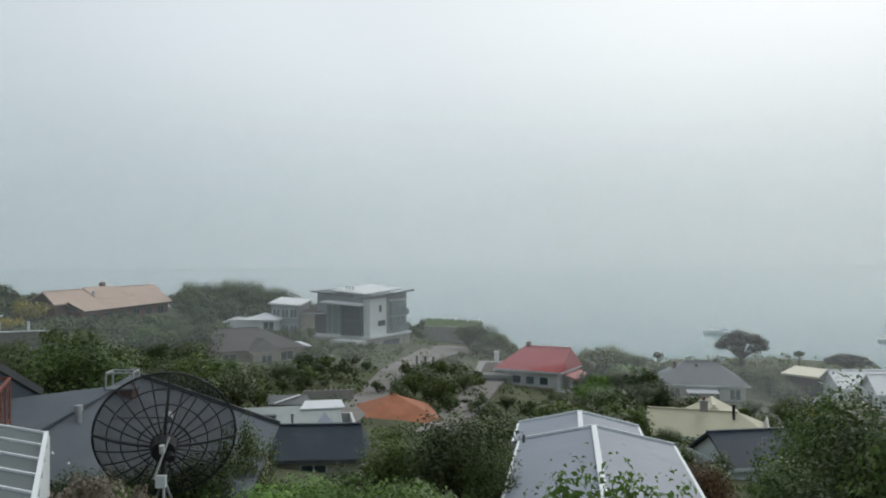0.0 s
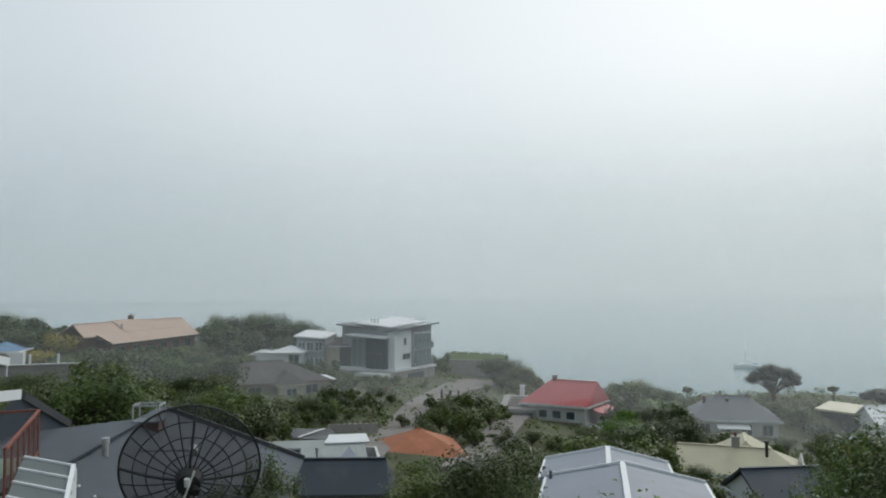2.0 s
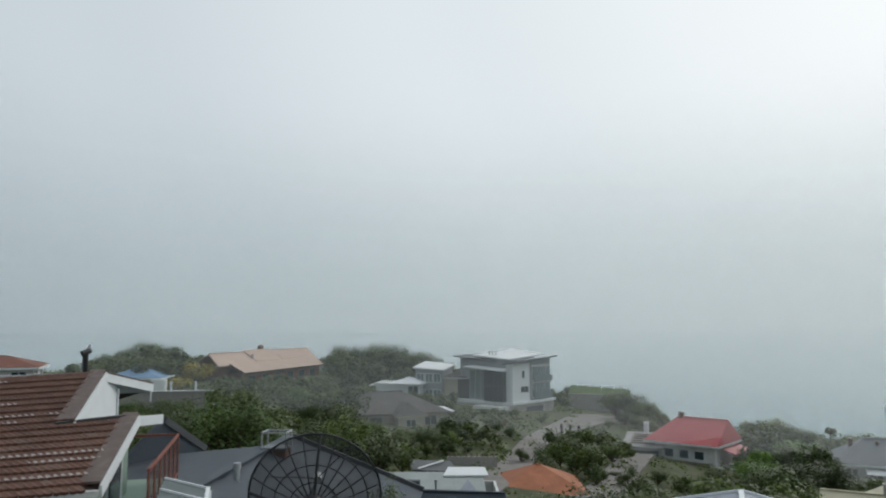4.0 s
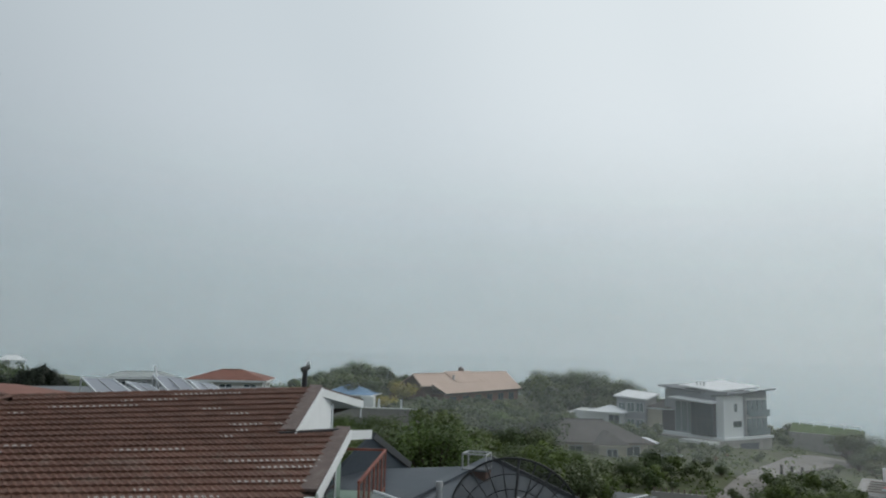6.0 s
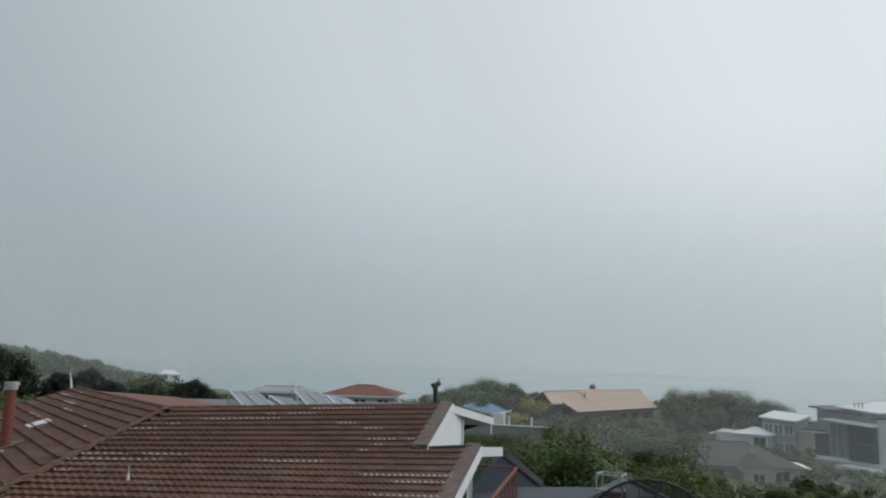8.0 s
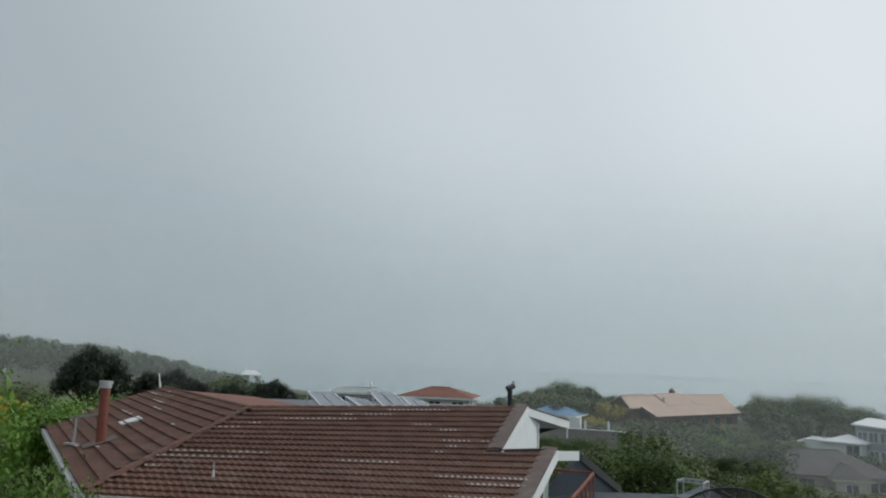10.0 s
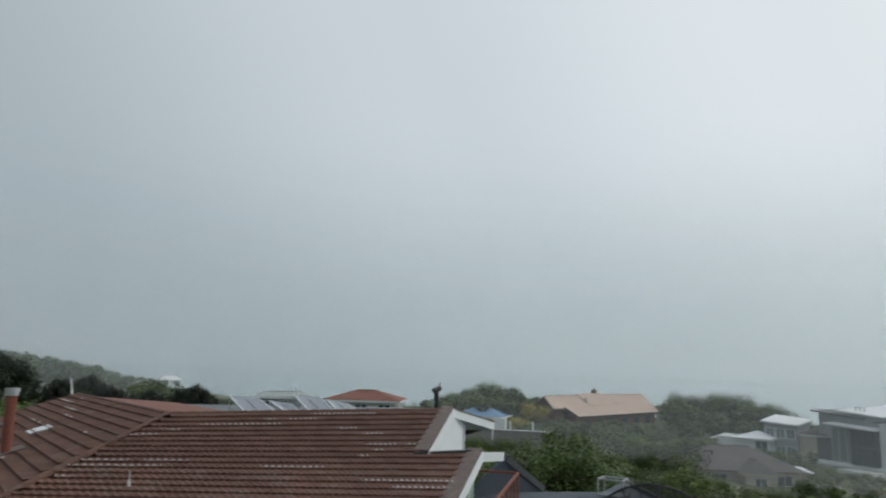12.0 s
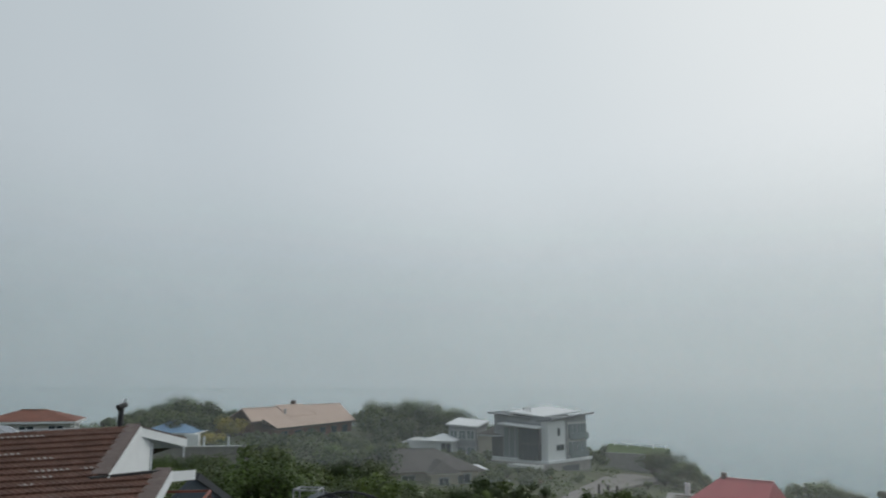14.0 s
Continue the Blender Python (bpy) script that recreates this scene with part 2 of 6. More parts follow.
# lichened tile patches, with wet glints on the rolls painted in as pale colour
M["lichen_glint"] = material("pale_lichen_and_glints_on_tile", (0.36, 0.335, 0.315), 0.8, 0.3, 4, 40, 0.3)
M["flashing"] = material("weathered_grey_flashing", (0.12, 0.088, 0.078), 0.7, 0.2, 3, 20, 0.1, stain=((0.19, 0.16, 0.14), 0.6, 3))
M["gutter"] = material("chalky_white_gutter", (0.55, 0.55, 0.54), 0.6, 0.15, 2, 20, 0.05, stain=((0.25, 0.24, 0.22), 0.6, 2))
M["rust"] = material("rust_red_iron", (0.20, 0.065, 0.045), 0.75, 0.25, 3, 20, 0.15)
M["steel"] = material("galvanised_steel", (0.45, 0.46, 0.47), 0.45, 0.15, 3, 20, 0.05, metal=0.6)
M["black"] = material("black_painted_metal", (0.022, 0.023, 0.025), 0.5, 0.2, 4, 30, 0.05)
M["timber"] = material("grey_weathered_timber", (0.20, 0.17, 0.14), 0.9, 0.25, 2, 20, 0.2)
M["bark"] = material("grey_brown_bark", (0.085, 0.068, 0.052), 0.95, 0.35, 3, 20, 0.6)
M["glass"] = glass_material("dark_window_glass")
M["glass_pale"] = glass_material("pale_reflecting_glass", (0.16, 0.20, 0.21), 0.12)
M["timber_dark"] = material("dark_stained_timber", (0.055, 0.045, 0.038), 0.8, 0.25, 2, 20, 0.2)
M["grey_green"] = material("pale_grey_green_roof", (0.30, 0.33, 0.32), 0.6, 0.12, 0.8, 12, 0.06)
M["green_wall"] = material("pale_green_painted_wall", (0.24, 0.33, 0.27), 0.7, 0.1, 1, 20, 0.05)
# base colour raised to stand in for the sky mirrored in the collectors
M["solar"] = glass_material("solar_glass_painted_reflection", (0.28, 0.30, 0.34), 0.3)
M["conserv"] = material("milky_glazing", (0.085, 0.105, 0.105), 0.55, 0.08, 1.0, 12, 0.02)
M["leaf"] = leaf_material("olive_foliage", (0.042, 0.068, 0.016), (0.135, 0.180, 0.045))
M["leaf_dark"] = leaf_material("dark_foliage", (0.024, 0.042, 0.012), (0.085, 0.125, 0.036))
M["leaf_fresh"] = leaf_material("fresh_green_foliage", (0.056, 0.120, 0.016), (0.192, 0.336, 0.056))
M["leaf_grey"] = leaf_material("grey_green_foliage", (0.065, 0.090, 0.040), (0.160, 0.195, 0.085))
M["leaf_gold"] = leaf_material("golden_foliage", (0.192, 0.176, 0.019), (0.432, 0.352, 0.048))
M["leaf_russet"] = leaf_material("russet_foliage", (0.088, 0.051, 0.026), (0.208, 0.120, 0.056))
M["leaf_mid"] = leaf_material("mixed_green_foliage", (0.022, 0.045, 0.012), (0.14, 0.21, 0.045))
M["leaf_pine"] = leaf_material("very_dark_foliage", (0.008, 0.014, 0.008), (0.030, 0.045, 0.022))
M["blossom"] = leaf_material("pale_blossom", (0.10, 0.09, 0.05), (0.45, 0.36, 0.32))


# ---- mesh helpers ----
def finish(name, bm, mat, parent=None, label="", smooth=False):
    me = bpy.data.meshes.new(name)
    bm.to_mesh(me)
    bm.free()
    me.materials.append(mat)
    if smooth:
        me.shade_smooth()
    ob = new(name, me)
    if parent is not None:
        ob.parent = parent
    if label:
        tagged(ob, label)
    return ob


def part(name, bm, mat, parent, label="", smooth=False):
    return finish(name, bm, mat, parent, label, smooth)


def raw(name, verts, faces, mat, parent=None, smooth=False):
    me = bpy.data.meshes.new(name)
    me.from_pydata(verts, [], faces)
    me.materials.append(mat)
    if smooth:
        me.shade_smooth()
    me.update()
    ob = new(name, me)
    if parent is not None:
        ob.parent = parent
    return ob


def thing(name, m, label, category, group=""):
    ob = new(name)
    ob.empty_display_size = 0.2
    ob.matrix_world = m
    return tagged(ob, label, category, group)


def box(bm, x0, x1, y0, y1, z0, z1, bevel=0.0):
    vs = [bm.verts.new(p) for p in ((x0, y0, z0), (x1, y0, z0), (x1, y1, z0), (x0, y1, z0), (x0, y0, z1), (x1, y0, z1), (x1, y1, z1), (x0, y1, z1))]
    fs = [bm.faces.new([vs[i] for i in q]) for q in ((3, 2, 1, 0), (4, 5, 6, 7), (0, 1, 5, 4), (1, 2, 6, 5), (2, 3, 7, 6), (3, 0, 4, 7))]
    if bevel:
        edges = list({e for f in fs for e in f.edges})
        bmesh.ops.bevel(bm, geom=edges, offset=bevel, segments=1, affect="EDGES")
    return bm


def boxed(*a, bevel=0.0):
    return box(bmesh.new(), *a, bevel=bevel)


def bar(bm, a, b, r0, r1=None, n=6):
    """A round or faceted rod from a to b."""
    a, b = Vector(a), Vector(b)
    r1 = r0 if r1 is None else r1
    q = (b - a).to_track_quat("Z", "Y")
    rings = []
    for p, r in ((a, r0), (b, r1)):
        rings.append([bm.verts.new(p + q @ Vector((r * math.cos(2 * math.pi * i / n), r * math.sin(2 * math.pi * i / n), 0))) for i in range(n)])
    for i in range(n):
        j = (i + 1) % n
        bm.faces.new((rings[0][i], rings[0][j], rings[1][j], rings[1][i]))
    bm.faces.new(rings[0][::-1])
    bm.faces.new(rings[1])
    return bm


def plank(bm, a, b, w, h, up=(0, 0, 1)):
    """A square-cut board from a to b, w wide and h thick, its top towards up."""
    a, b, up = Vector(a), Vector(b), Vector(up)
    d = (b - a).normalized()
    s = d.cross(up).normalized() * w / 2
    u = s.cross(d).normalized() * h / 2
    vs = [bm.verts.new(p + i * s + j * u) for p in (a, b) for i, j in ((-1, -1), (1, -1), (1, 1), (-1, 1))]
    for q in ((3, 2, 1, 0), (4, 5, 6, 7), (0, 1, 5, 4), (1, 2, 6, 5), (2, 3, 7, 6), (3, 0, 4, 7)):
        bm.faces.new([vs[i] for i in q])
    return bm


def slab(bm, corners, t):
    """A flat plate with the given top corners (anticlockwise seen from outside), t thick."""
    c = [Vector(p) for p in corners]
    n = (c[1] - c[0]).cross(c[2] - c[0]).normalized() * t
    top = [bm.verts.new(p) for p in c]
    bot = [bm.verts.new(p - n) for p in c]
    bm.faces.new(top)
    bm.faces.new(bot[::-1])
    k = len(c)
    for i in range(k):
        j = (i + 1) % k
        bm.faces.new((top[j], top[i], bot[i], bot[j]))
    return bm


def slabbed(corners, t):
    return slab(bmesh.new(), corners, t)


# ---- terrain ----
R_AT = (0, 12, 20, 30, 45, 70, 100, 130, 160, 250, 400, 700)
FALL = ((-30, (-4.5, -6, -9, -11.5, -14, -17, -19.5, -20, -21, -22, -22, -22)),
        (-8, (-4.5, -6, -9, -11, -13.2, -15, -17, -17.5, -18, -18, -18, -18)),
        (3, (-4.5, -6, -8.5, -10.5, -13, -13.5, -14.2, -14.9, -15.6, -16, -16, -16)),
        (25, (-4.5, -5, -7, -8.5, -10.5, -12, -11, -9.5, -9, -10, -10, -10)),
        (45, (-4.5, -5, -5.5, -7, -8.5, -9.5, -9, -8.5, -9, -12, -14, -14)),
        (70, (-4.5, -4.8, -5.2, -5.6, -6, -6.5, -7.5, -9, -9, -8, -5, -4)),
        (95, (-4.5, -4.8, -5, -5, -4.5, -4.5, -4.5, -4, -3, 0, 5, 8)))
SHORE = ((-40, 150), (-25, 176), (-18, 150), (-10, 126), (-4, 150), (0, 166), (6, 172), (15, 182), (28, 196), (40, 180), (47, 190), (56, 300), (66, 520), (95, 720))


def ground(x, y):
    """Height of the land (or sea bed) at a place."""
    r = math.hypot(x, y)
    az = math.degrees(math.atan2(-x, y))
    hs = [float(np.interp(r, R_AT, row)) for _, row in FALL]
    z = float(np.interp(az, [a for a, _ in FALL], hs))
    rc = float(np.interp(az, [a for a, _ in SHORE], [q for _, q in SHORE]))
    z += 0.5 * noise.noise(Vector((x * 0.06, y * 0.06, 0.3))) * min(1, r / 40)
    k = min(max((r - rc) / 14.0, 0), 1)
    k = k * k * (3 - 2 * k)
    z = z * (1 - k) - 38.5 * k
    # behind the balcony the hill goes on level
    back = min(max((abs(az - 30) - 80) / 40.0, 0), 1)
    back = back * back * (3 - 2 * back)
    return EYE_Z + z * (1 - back) - 4.6 * back


def spot(az, d, up=0.0):
    """A place by azimuth (degrees left of +y) and distance, up metres over the ground."""
    a = radians(az)
    x, y = -d * math.sin(a), d * math.cos(a)
    return Vector((x, y, ground(x, y) + up))


def level(az, d, drop):
    """A place by azimuth, distance and metres below the balcony."""
    a = radians(az)
    return Vector((-d * math.sin(a), d * math.cos(a), EYE_Z - drop))


def build_ground():
    radii = [2.0 * 1.05 ** i for i in range(128)]
    steps = 270
    verts, faces = [(0.0, 0.0, ground(0.0, 0.01))], []
    for r in radii:
        for j in range(steps):
            a = radians(-180 + 360 * j / steps)
            x, y = -r * math.sin(a), r * math.cos(a)
            verts.append((x, y, ground(x, y)))
    for j in range(steps):
        faces.append((0, 1 + j, 1 + (j + 1) % steps))
    for i in range(len(radii) - 1):
        for j in range(steps):
            k = (j + 1) % steps
            faces.append((1 + i * steps + j, 1 + (i + 1) * steps + j, 1 + (i + 1) * steps + k, 1 + i * steps + k))
    ob = raw("ground", verts, faces, M["soil"], smooth=True)
    tagged(ob, "hillside of grass and bare earth falling to the sea", "ground", kind="structure")


build_ground()


def water_material():
    m = bpy.data.materials.new("sea_water")
    m.use_nodes = True
    nt = m.node_tree
    b = nt.nodes["Principled BSDF"]
    b.inputs["Base Color"].default_value = (0.075, 0.195, 0.215, 1)
    b.inputs["Roughness"].default_value = 0.13
    b.inputs["IOR"].default_value = 1.33
    co = nt.nodes.new("ShaderNodeTexCoord")
    n1 = nt.nodes.new("ShaderNodeTexNoise")
    n1.inputs["Scale"].default_value, n1.inputs["Detail"].default_value = 0.5, 4
    nt.links.new(co.outputs["Object"], n1.inputs["Vector"])
    bp = nt.nodes.new("ShaderNodeBump")
    bp.inputs["Strength"].default_value, bp.inputs["Distance"].default_value = 0.18, 0.3
    nt.links.new(n1.outputs["Fac"], bp.inputs["Height"])
    nt.links.new(bp.outputs["Normal"], b.inputs["Normal"])
    return m


sea = raw("water", [(-4500, 20, 0), (4500, 20, 0), (4500, 4800, 0), (-4500, 4800, 0)], [(0, 1, 2, 3)], water_material())
tagged(sea, "calm turquoise-grey sea fading into fog", "sea", kind="structure")


# ---- fog ----
def fog_veil(r, alpha, low, high, seed, lift):
    """A veil standing along the coast, r metres out."""
    n, rows = 60, 2
    verts, faces = [], []
    for j in range(rows):
        for i in range(n + 1):
            az = -80 + 190 * i / n
            rr = r * (1 + 0.05 * math.sin(az * 0.09 + seed))
            a = radians(az)
            verts.append((-rr * math.sin(a), rr * math.cos(a), -1.0 if j == 0 else EYE_Z + r * 1.2))
    for i in range(n):
        faces.append((i, i + 1, n + 2 + i, n + 1 + i))
    ob = raw("backdrop", verts, faces, fog_material("fog_veil", alpha, low, high, seed, lift), smooth=True)
    tagged(ob, "thin pale sea fog drifting along the coast", "fog", kind="structure")


for r, alpha, low, high, seed, lift in ((91, 0.155, 16, 62, 2, 2), (215, 0.225, 22, 84, 4, 12), (350, 0.235, 20, 130, 5, 14), (560, 0.235, 14, 220, 6, 18), (900, 0.235, 5, 360, 7, 22), (1450, 0.235, -10, 560, 8, 26), (2300, 0.235, -20, 850, 9, 30)):
    fog_veil(r, alpha, low, high, seed, lift)


# ---- plants ----
def leaf_cloud(rng, lobes, count, size, spread=0.35):
    """Leaves as folded two-faced blades, set on and inside a number of lobes (centre, radii)."""
    vol = np.array([l[1][0] * l[1][1] + l[1][0] * l[1][2] for l in lobes])
    pick = rng.choice(len(lobes), count, p=vol / vol.sum())
    c = np.array([l[0] for l in lobes])[pick]
    s = np.array([l[1] for l in lobes])[pick]
    d = rng.normal(size=(count, 3))
    d /= np.linalg.norm(d, axis=1)[:, None]
    rad = 1.0 - spread * np.abs(rng.normal(size=count)) + 0.10 * rng.normal(size=count)
    p = c + d * s * np.clip(rad, 0.15, 1.3)[:, None]
    nrm = 1.5 * d + 0.45 * rng.normal(size=(count, 3)) + np.array([0, 0, 0.5])
    nrm /= np.linalg.norm(nrm, axis=1)[:, None]
    t = np.cross(nrm, rng.normal(size=(count, 3)))
    t /= np.linalg.norm(t, axis=1)[:, None] + 1e-9
    b = np.cross(nrm, t)
    ln = size * rng.uniform(0.6, 1.4, count)[:, None]
    wd = ln * rng.uniform(0.35, 0.6, count)[:, None]
    droop = nrm * ln * 0.22
    v = np.stack([p - t * ln * 0.5 - droop, p + b * wd * 0.5, p + t * ln * 0.5 - droop, p - b * wd * 0.5], 1)
    return v.reshape(-1, 3)


def blades_mesh(name, v, mat):
    n = len(v) // 4
    me = bpy.data.meshes.new(name)
    me.vertices.add(4 * n)
    me.vertices.foreach_set("co", np.ascontiguousarray(v, dtype=np.float32).ravel())
    base = np.arange(n)[:, None] * 4
    tri = np.concatenate([base + np.array([0, 1, 3]), base + np.array([1, 2, 3])], 1).reshape(-1)
    me.loops.add(6 * n)
    me.loops.foreach_set("vertex_index", tri.astype(np.int32))
    me.polygons.add(2 * n)
    me.polygons.foreach_set("loop_start", (np.arange(2 * n) * 3).astype(np.int32))
    me.update(calc_edges=True)
    if mat is not None:
        me.materials.append(mat)
    return me


def tree_model(seed, height, radius, leaf, mat, count, lobes=9, trunk=0.35, flat=0.75, lean=0.0, clear=0.3):
    """A tree (or shrub) at the origin: tapered trunk with limbs, and an uneven crown of lobes of leaves."""
    rng = np.random.default_rng(seed)
    root = new("tree_model")
    crown_h = height * (1 - clear)
    mid = height * clear + crown_h * 0.5
    ls = []
    for i in range(lobes):
        ang = 2 * math.pi * (i * 0.618 + 0.1 * rng.uniform())
        rr = radius * 0.62 * math.sqrt((i + 0.4) / lobes)
        zc = mid + crown_h * 0.33 * rng.uniform(-1, 1) * (1 - 0.6 * rr / radius) + crown_h * 0.10 * (1 - rr / radius)
        sr = radius * rng.uniform(0.30, 0.52)
        ls.append(((rr * math.cos(ang) + lean * (zc / height), rr * math.sin(ang), zc), (sr, sr, sr * flat * min(1.3, crown_h / radius))))
    crown = new("crown", blades_mesh("crown", leaf_cloud(rng, ls, count, leaf), mat))
    crown.parent = root
    bm = bmesh.new()
    top = Vector((lean * 0.6, 0, mid))
    bar(bm, (0, 0, -0.6), (lean * 0.2, 0, height * clear), trunk * radius * 0.12 + 0.05, trunk * radius * 0.09 + 0.03, 8)
    bar(bm, (lean * 0.2, 0, height * clear), top, trunk * radius * 0.09 + 0.03, 0.03, 7)
    for c, s in ls:
        start = Vector((lean * 0.2, 0, height * clear * rng.uniform(0.75, 1.1)))
        elbow = start.lerp(Vector(c), 0.5) + Vector((0, 0, -0.06 * height))
        bar(bm, start, elbow, trunk * radius * 0.055 + 0.02, trunk * radius * 0.04 + 0.015, 5)
        bar(bm, elbow, c, trunk * radius * 0.04 + 0.015, 0.012, 5)
    part("trunk", bm, M["bark"], root)
    return root


def dome_tree_model(seed, height, radius, leaf, mat, count, lobes=24):
    """A spreading coastal tree: a short forked trunk, bare limbs and a domed crown of tight tufts with gaps between."""
    rng = np.random.default_rng(seed)
    root = new("tree_model")
    ls = []
    for i in range(lobes):
        ang = 2 * math.pi * (i * 0.618 + 0.06 * rng.uniform())
        rr = radius * 0.80 * math.sqrt((i + 0.4) / lobes)
        zc = height * (0.84 - 0.50 * (rr / radius) ** 2) + height * 0.06 * rng.uniform(-1, 1)
        sr = radius * rng.uniform(0.20, 0.30)
        ls.append(((rr * math.cos(ang), rr * math.sin(ang), zc), (sr, sr, sr * 0.72)))
    crown = new("crown", blades_mesh("crown", leaf_cloud(rng, ls, count, leaf, 0.26), mat))
    crown.parent = root
    bm = bmesh.new()
    fork = Vector((0.1, 0, height * 0.22))
    bar(bm, (0, 0, -0.6), fork, radius * 0.095, radius * 0.075, 9)
    for c, sz in ls:
        c = Vector(c)
        elbow = fork.lerp(c, 0.45) + Vector((0, 0, 0.03 * height))
        bar(bm, fork, elbow, radius * 0.034, radius * 0.024, 6)
        bar(bm, elbow, c, radius * 0.024, 0.02, 5)
    part("trunk", bm, M["bark"], root)
    return root


MODELS = {
    "round": tree_model(11, 5.5, 3.2, 0.50, M["leaf"], 1300, lobes=12, clear=0.08),
    "round_b": tree_model(12, 6.0, 3.0, 0.46, M["leaf"], 1300, lobes=14, clear=0.1),
    "dark": tree_model(13, 5.5, 3.3, 0.48, M["leaf_dark"], 1400, lobes=13, clear=0.1),
    "dark_b": tree_model(14, 7.0, 3.0, 0.46, M["leaf_dark"], 1400, lobes=12, clear=0.15),
    "fresh": tree_model(15, 4.5, 2.6, 0.40, M["leaf_fresh"], 1200, lobes=11, clear=0.05),
    "grey": tree_model(16, 4.5, 3.0, 0.42, M["leaf_grey"], 1300, lobes=12, clear=0.05),
    "grey_b": tree_model(26, 4.2, 3.2, 0.42, M["leaf_grey"], 1300, lobes=14, clear=0.04),
    "gold": tree_model(17, 4.0, 2.6, 0.34, M["leaf_gold"], 1600, lobes=12, clear=0.05),
    "russet": tree_model(18, 3.5, 2.2, 0.30, M["leaf_russet"], 1400, clear=0.05),
    "shrub": tree_model(19, 2.2, 1.8, 0.34, M["leaf"], 600, lobes=8, clear=0.03),
    "shrub_b": tree_model(20, 2.3, 1.8, 0.32, M["leaf_grey"], 600, lobes=8, clear=0.03),
    "shrub_dark": tree_model(21, 2.4, 1.8, 0.32, M["leaf_dark"], 600, lobes=8, clear=0.03),
    "tall": tree_model(22, 8.0, 1.7, 0.34, M["leaf_dark"], 1500, lobes=14, flat=1.3, clear=0.05),
    "umbrella": dome_tree_model(23, 7.4, 5.2, 0.34, M["leaf_pine"], 9000),
    "sparse": tree_model(24, 6.0, 2.4, 0.26, M["leaf_grey"], 500, lobes=14, clear=0.3),
    # plants that stand close to the balcony carry smaller, denser leaves
    "near_dark": tree_model(31, 6.0, 2.6, 0.19, M["leaf_dark"], 6500, lobes=16, flat=1.0, clear=0.12),
    "near_olive": tree_model(32, 5.0, 2.2, 0.17, M["leaf"], 5200, lobes=14, flat=1.0, clear=0.1),
    "near_fresh": tree_model(33, 3.2, 2.2, 0.15, M["leaf_fresh"], 8000, lobes=16, clear=0.04),
    "near_mix": tree_model(34, 5.0, 2.8, 0.18, M["leaf_mid"], 7000, lobes=18, flat=0.9, clear=0.08),
    "near_sprig": tree_model(35, 3.4, 1.3, 0.19, M["leaf_fresh"], 800, lobes=12, flat=1.2, clear=0.2),
    "near_russet": tree_model(36, 2.6, 1.7, 0.15, M["leaf_russet"], 4200, lobes=12, clear=0.05),
    "near_grey": tree_model(37, 3.2, 1.3, 0.13, M["leaf_grey"], 3000, lobes=12, flat=1.2, clear=0.1),
    "near_blossom": tree_model(38, 1.6, 1.3, 0.12, M["blossom"], 3200, lobes=10, clear=0.04),
}
KIND_LABEL = {
    "round": "olive-green broadleaf tree on the hillside", "round_b": "bushy olive-green tree on the hillside",
    "dark": "dark green evergreen tree with a dense crown", "dark_b": "tall dark evergreen tree with a ragged crown",
    "fresh": "fresh bright green leafy bush", "grey": "grey-green coastal tree with a low crown",
    "gold": "yellow-gold leafed garden tree", "russet": "russet-brown leafed garden shrub",
    "shrub": "low olive-green shrub on the slope", "shrub_b": "low grey-green coastal shrub",
    "shrub_dark": "low dark green shrub", "tall": "narrow upright dark conifer",
    "grey_b": "spreading grey-green coastal scrub tree", "near_dark": "dark bushy evergreen tree below the balcony",
    "near_olive": "small olive-green tree below the balcony", "near_fresh": "bright green leafy bush below the balcony",
    "near_mix": "leafy green tree with paler new growth", "near_sprig": "thin young shoots with fresh green leaves",
    "near_russet": "reddish-brown leafed garden shrub", "near_grey": "slender grey-green feathery shrub", "near_blossom": "flowering shrub with pale pink blossom",
    "umbrella": "spreading flat-topped pohutukawa tree above the sea", "sparse": "thin-leaved open tree with bare twigs",
}
prng = random.Random(5)
TOP = {"round": 5.5, "round_b": 6.0, "dark": 5.5, "dark_b": 7.0, "fresh": 4.5, "grey": 4.5, "grey_b": 4.2, "gold": 4.0, "russet": 3.5,
       "shrub": 2.2, "shrub_b": 2.3, "shrub_dark": 2.4, "tall": 8.0, "umbrella": 7.4, "sparse": 6.0}


def plant(kind, p, scale=1.0, tall=1.0, name=None, label="", group=""):
    turn = prng.uniform(0, 360)
    ob = copy_thing(MODELS[kind], pose(p[0], p[1], p[2], 0, 0, turn))
    ob.scale = (scale, scale, scale * tall)
    ob.name = name or ("shrub" if "shrub" in kind else "tree")
    return tagged(ob, label or KIND_LABEL[kind], "shrub" if "shrub" in kind else "tree", group)


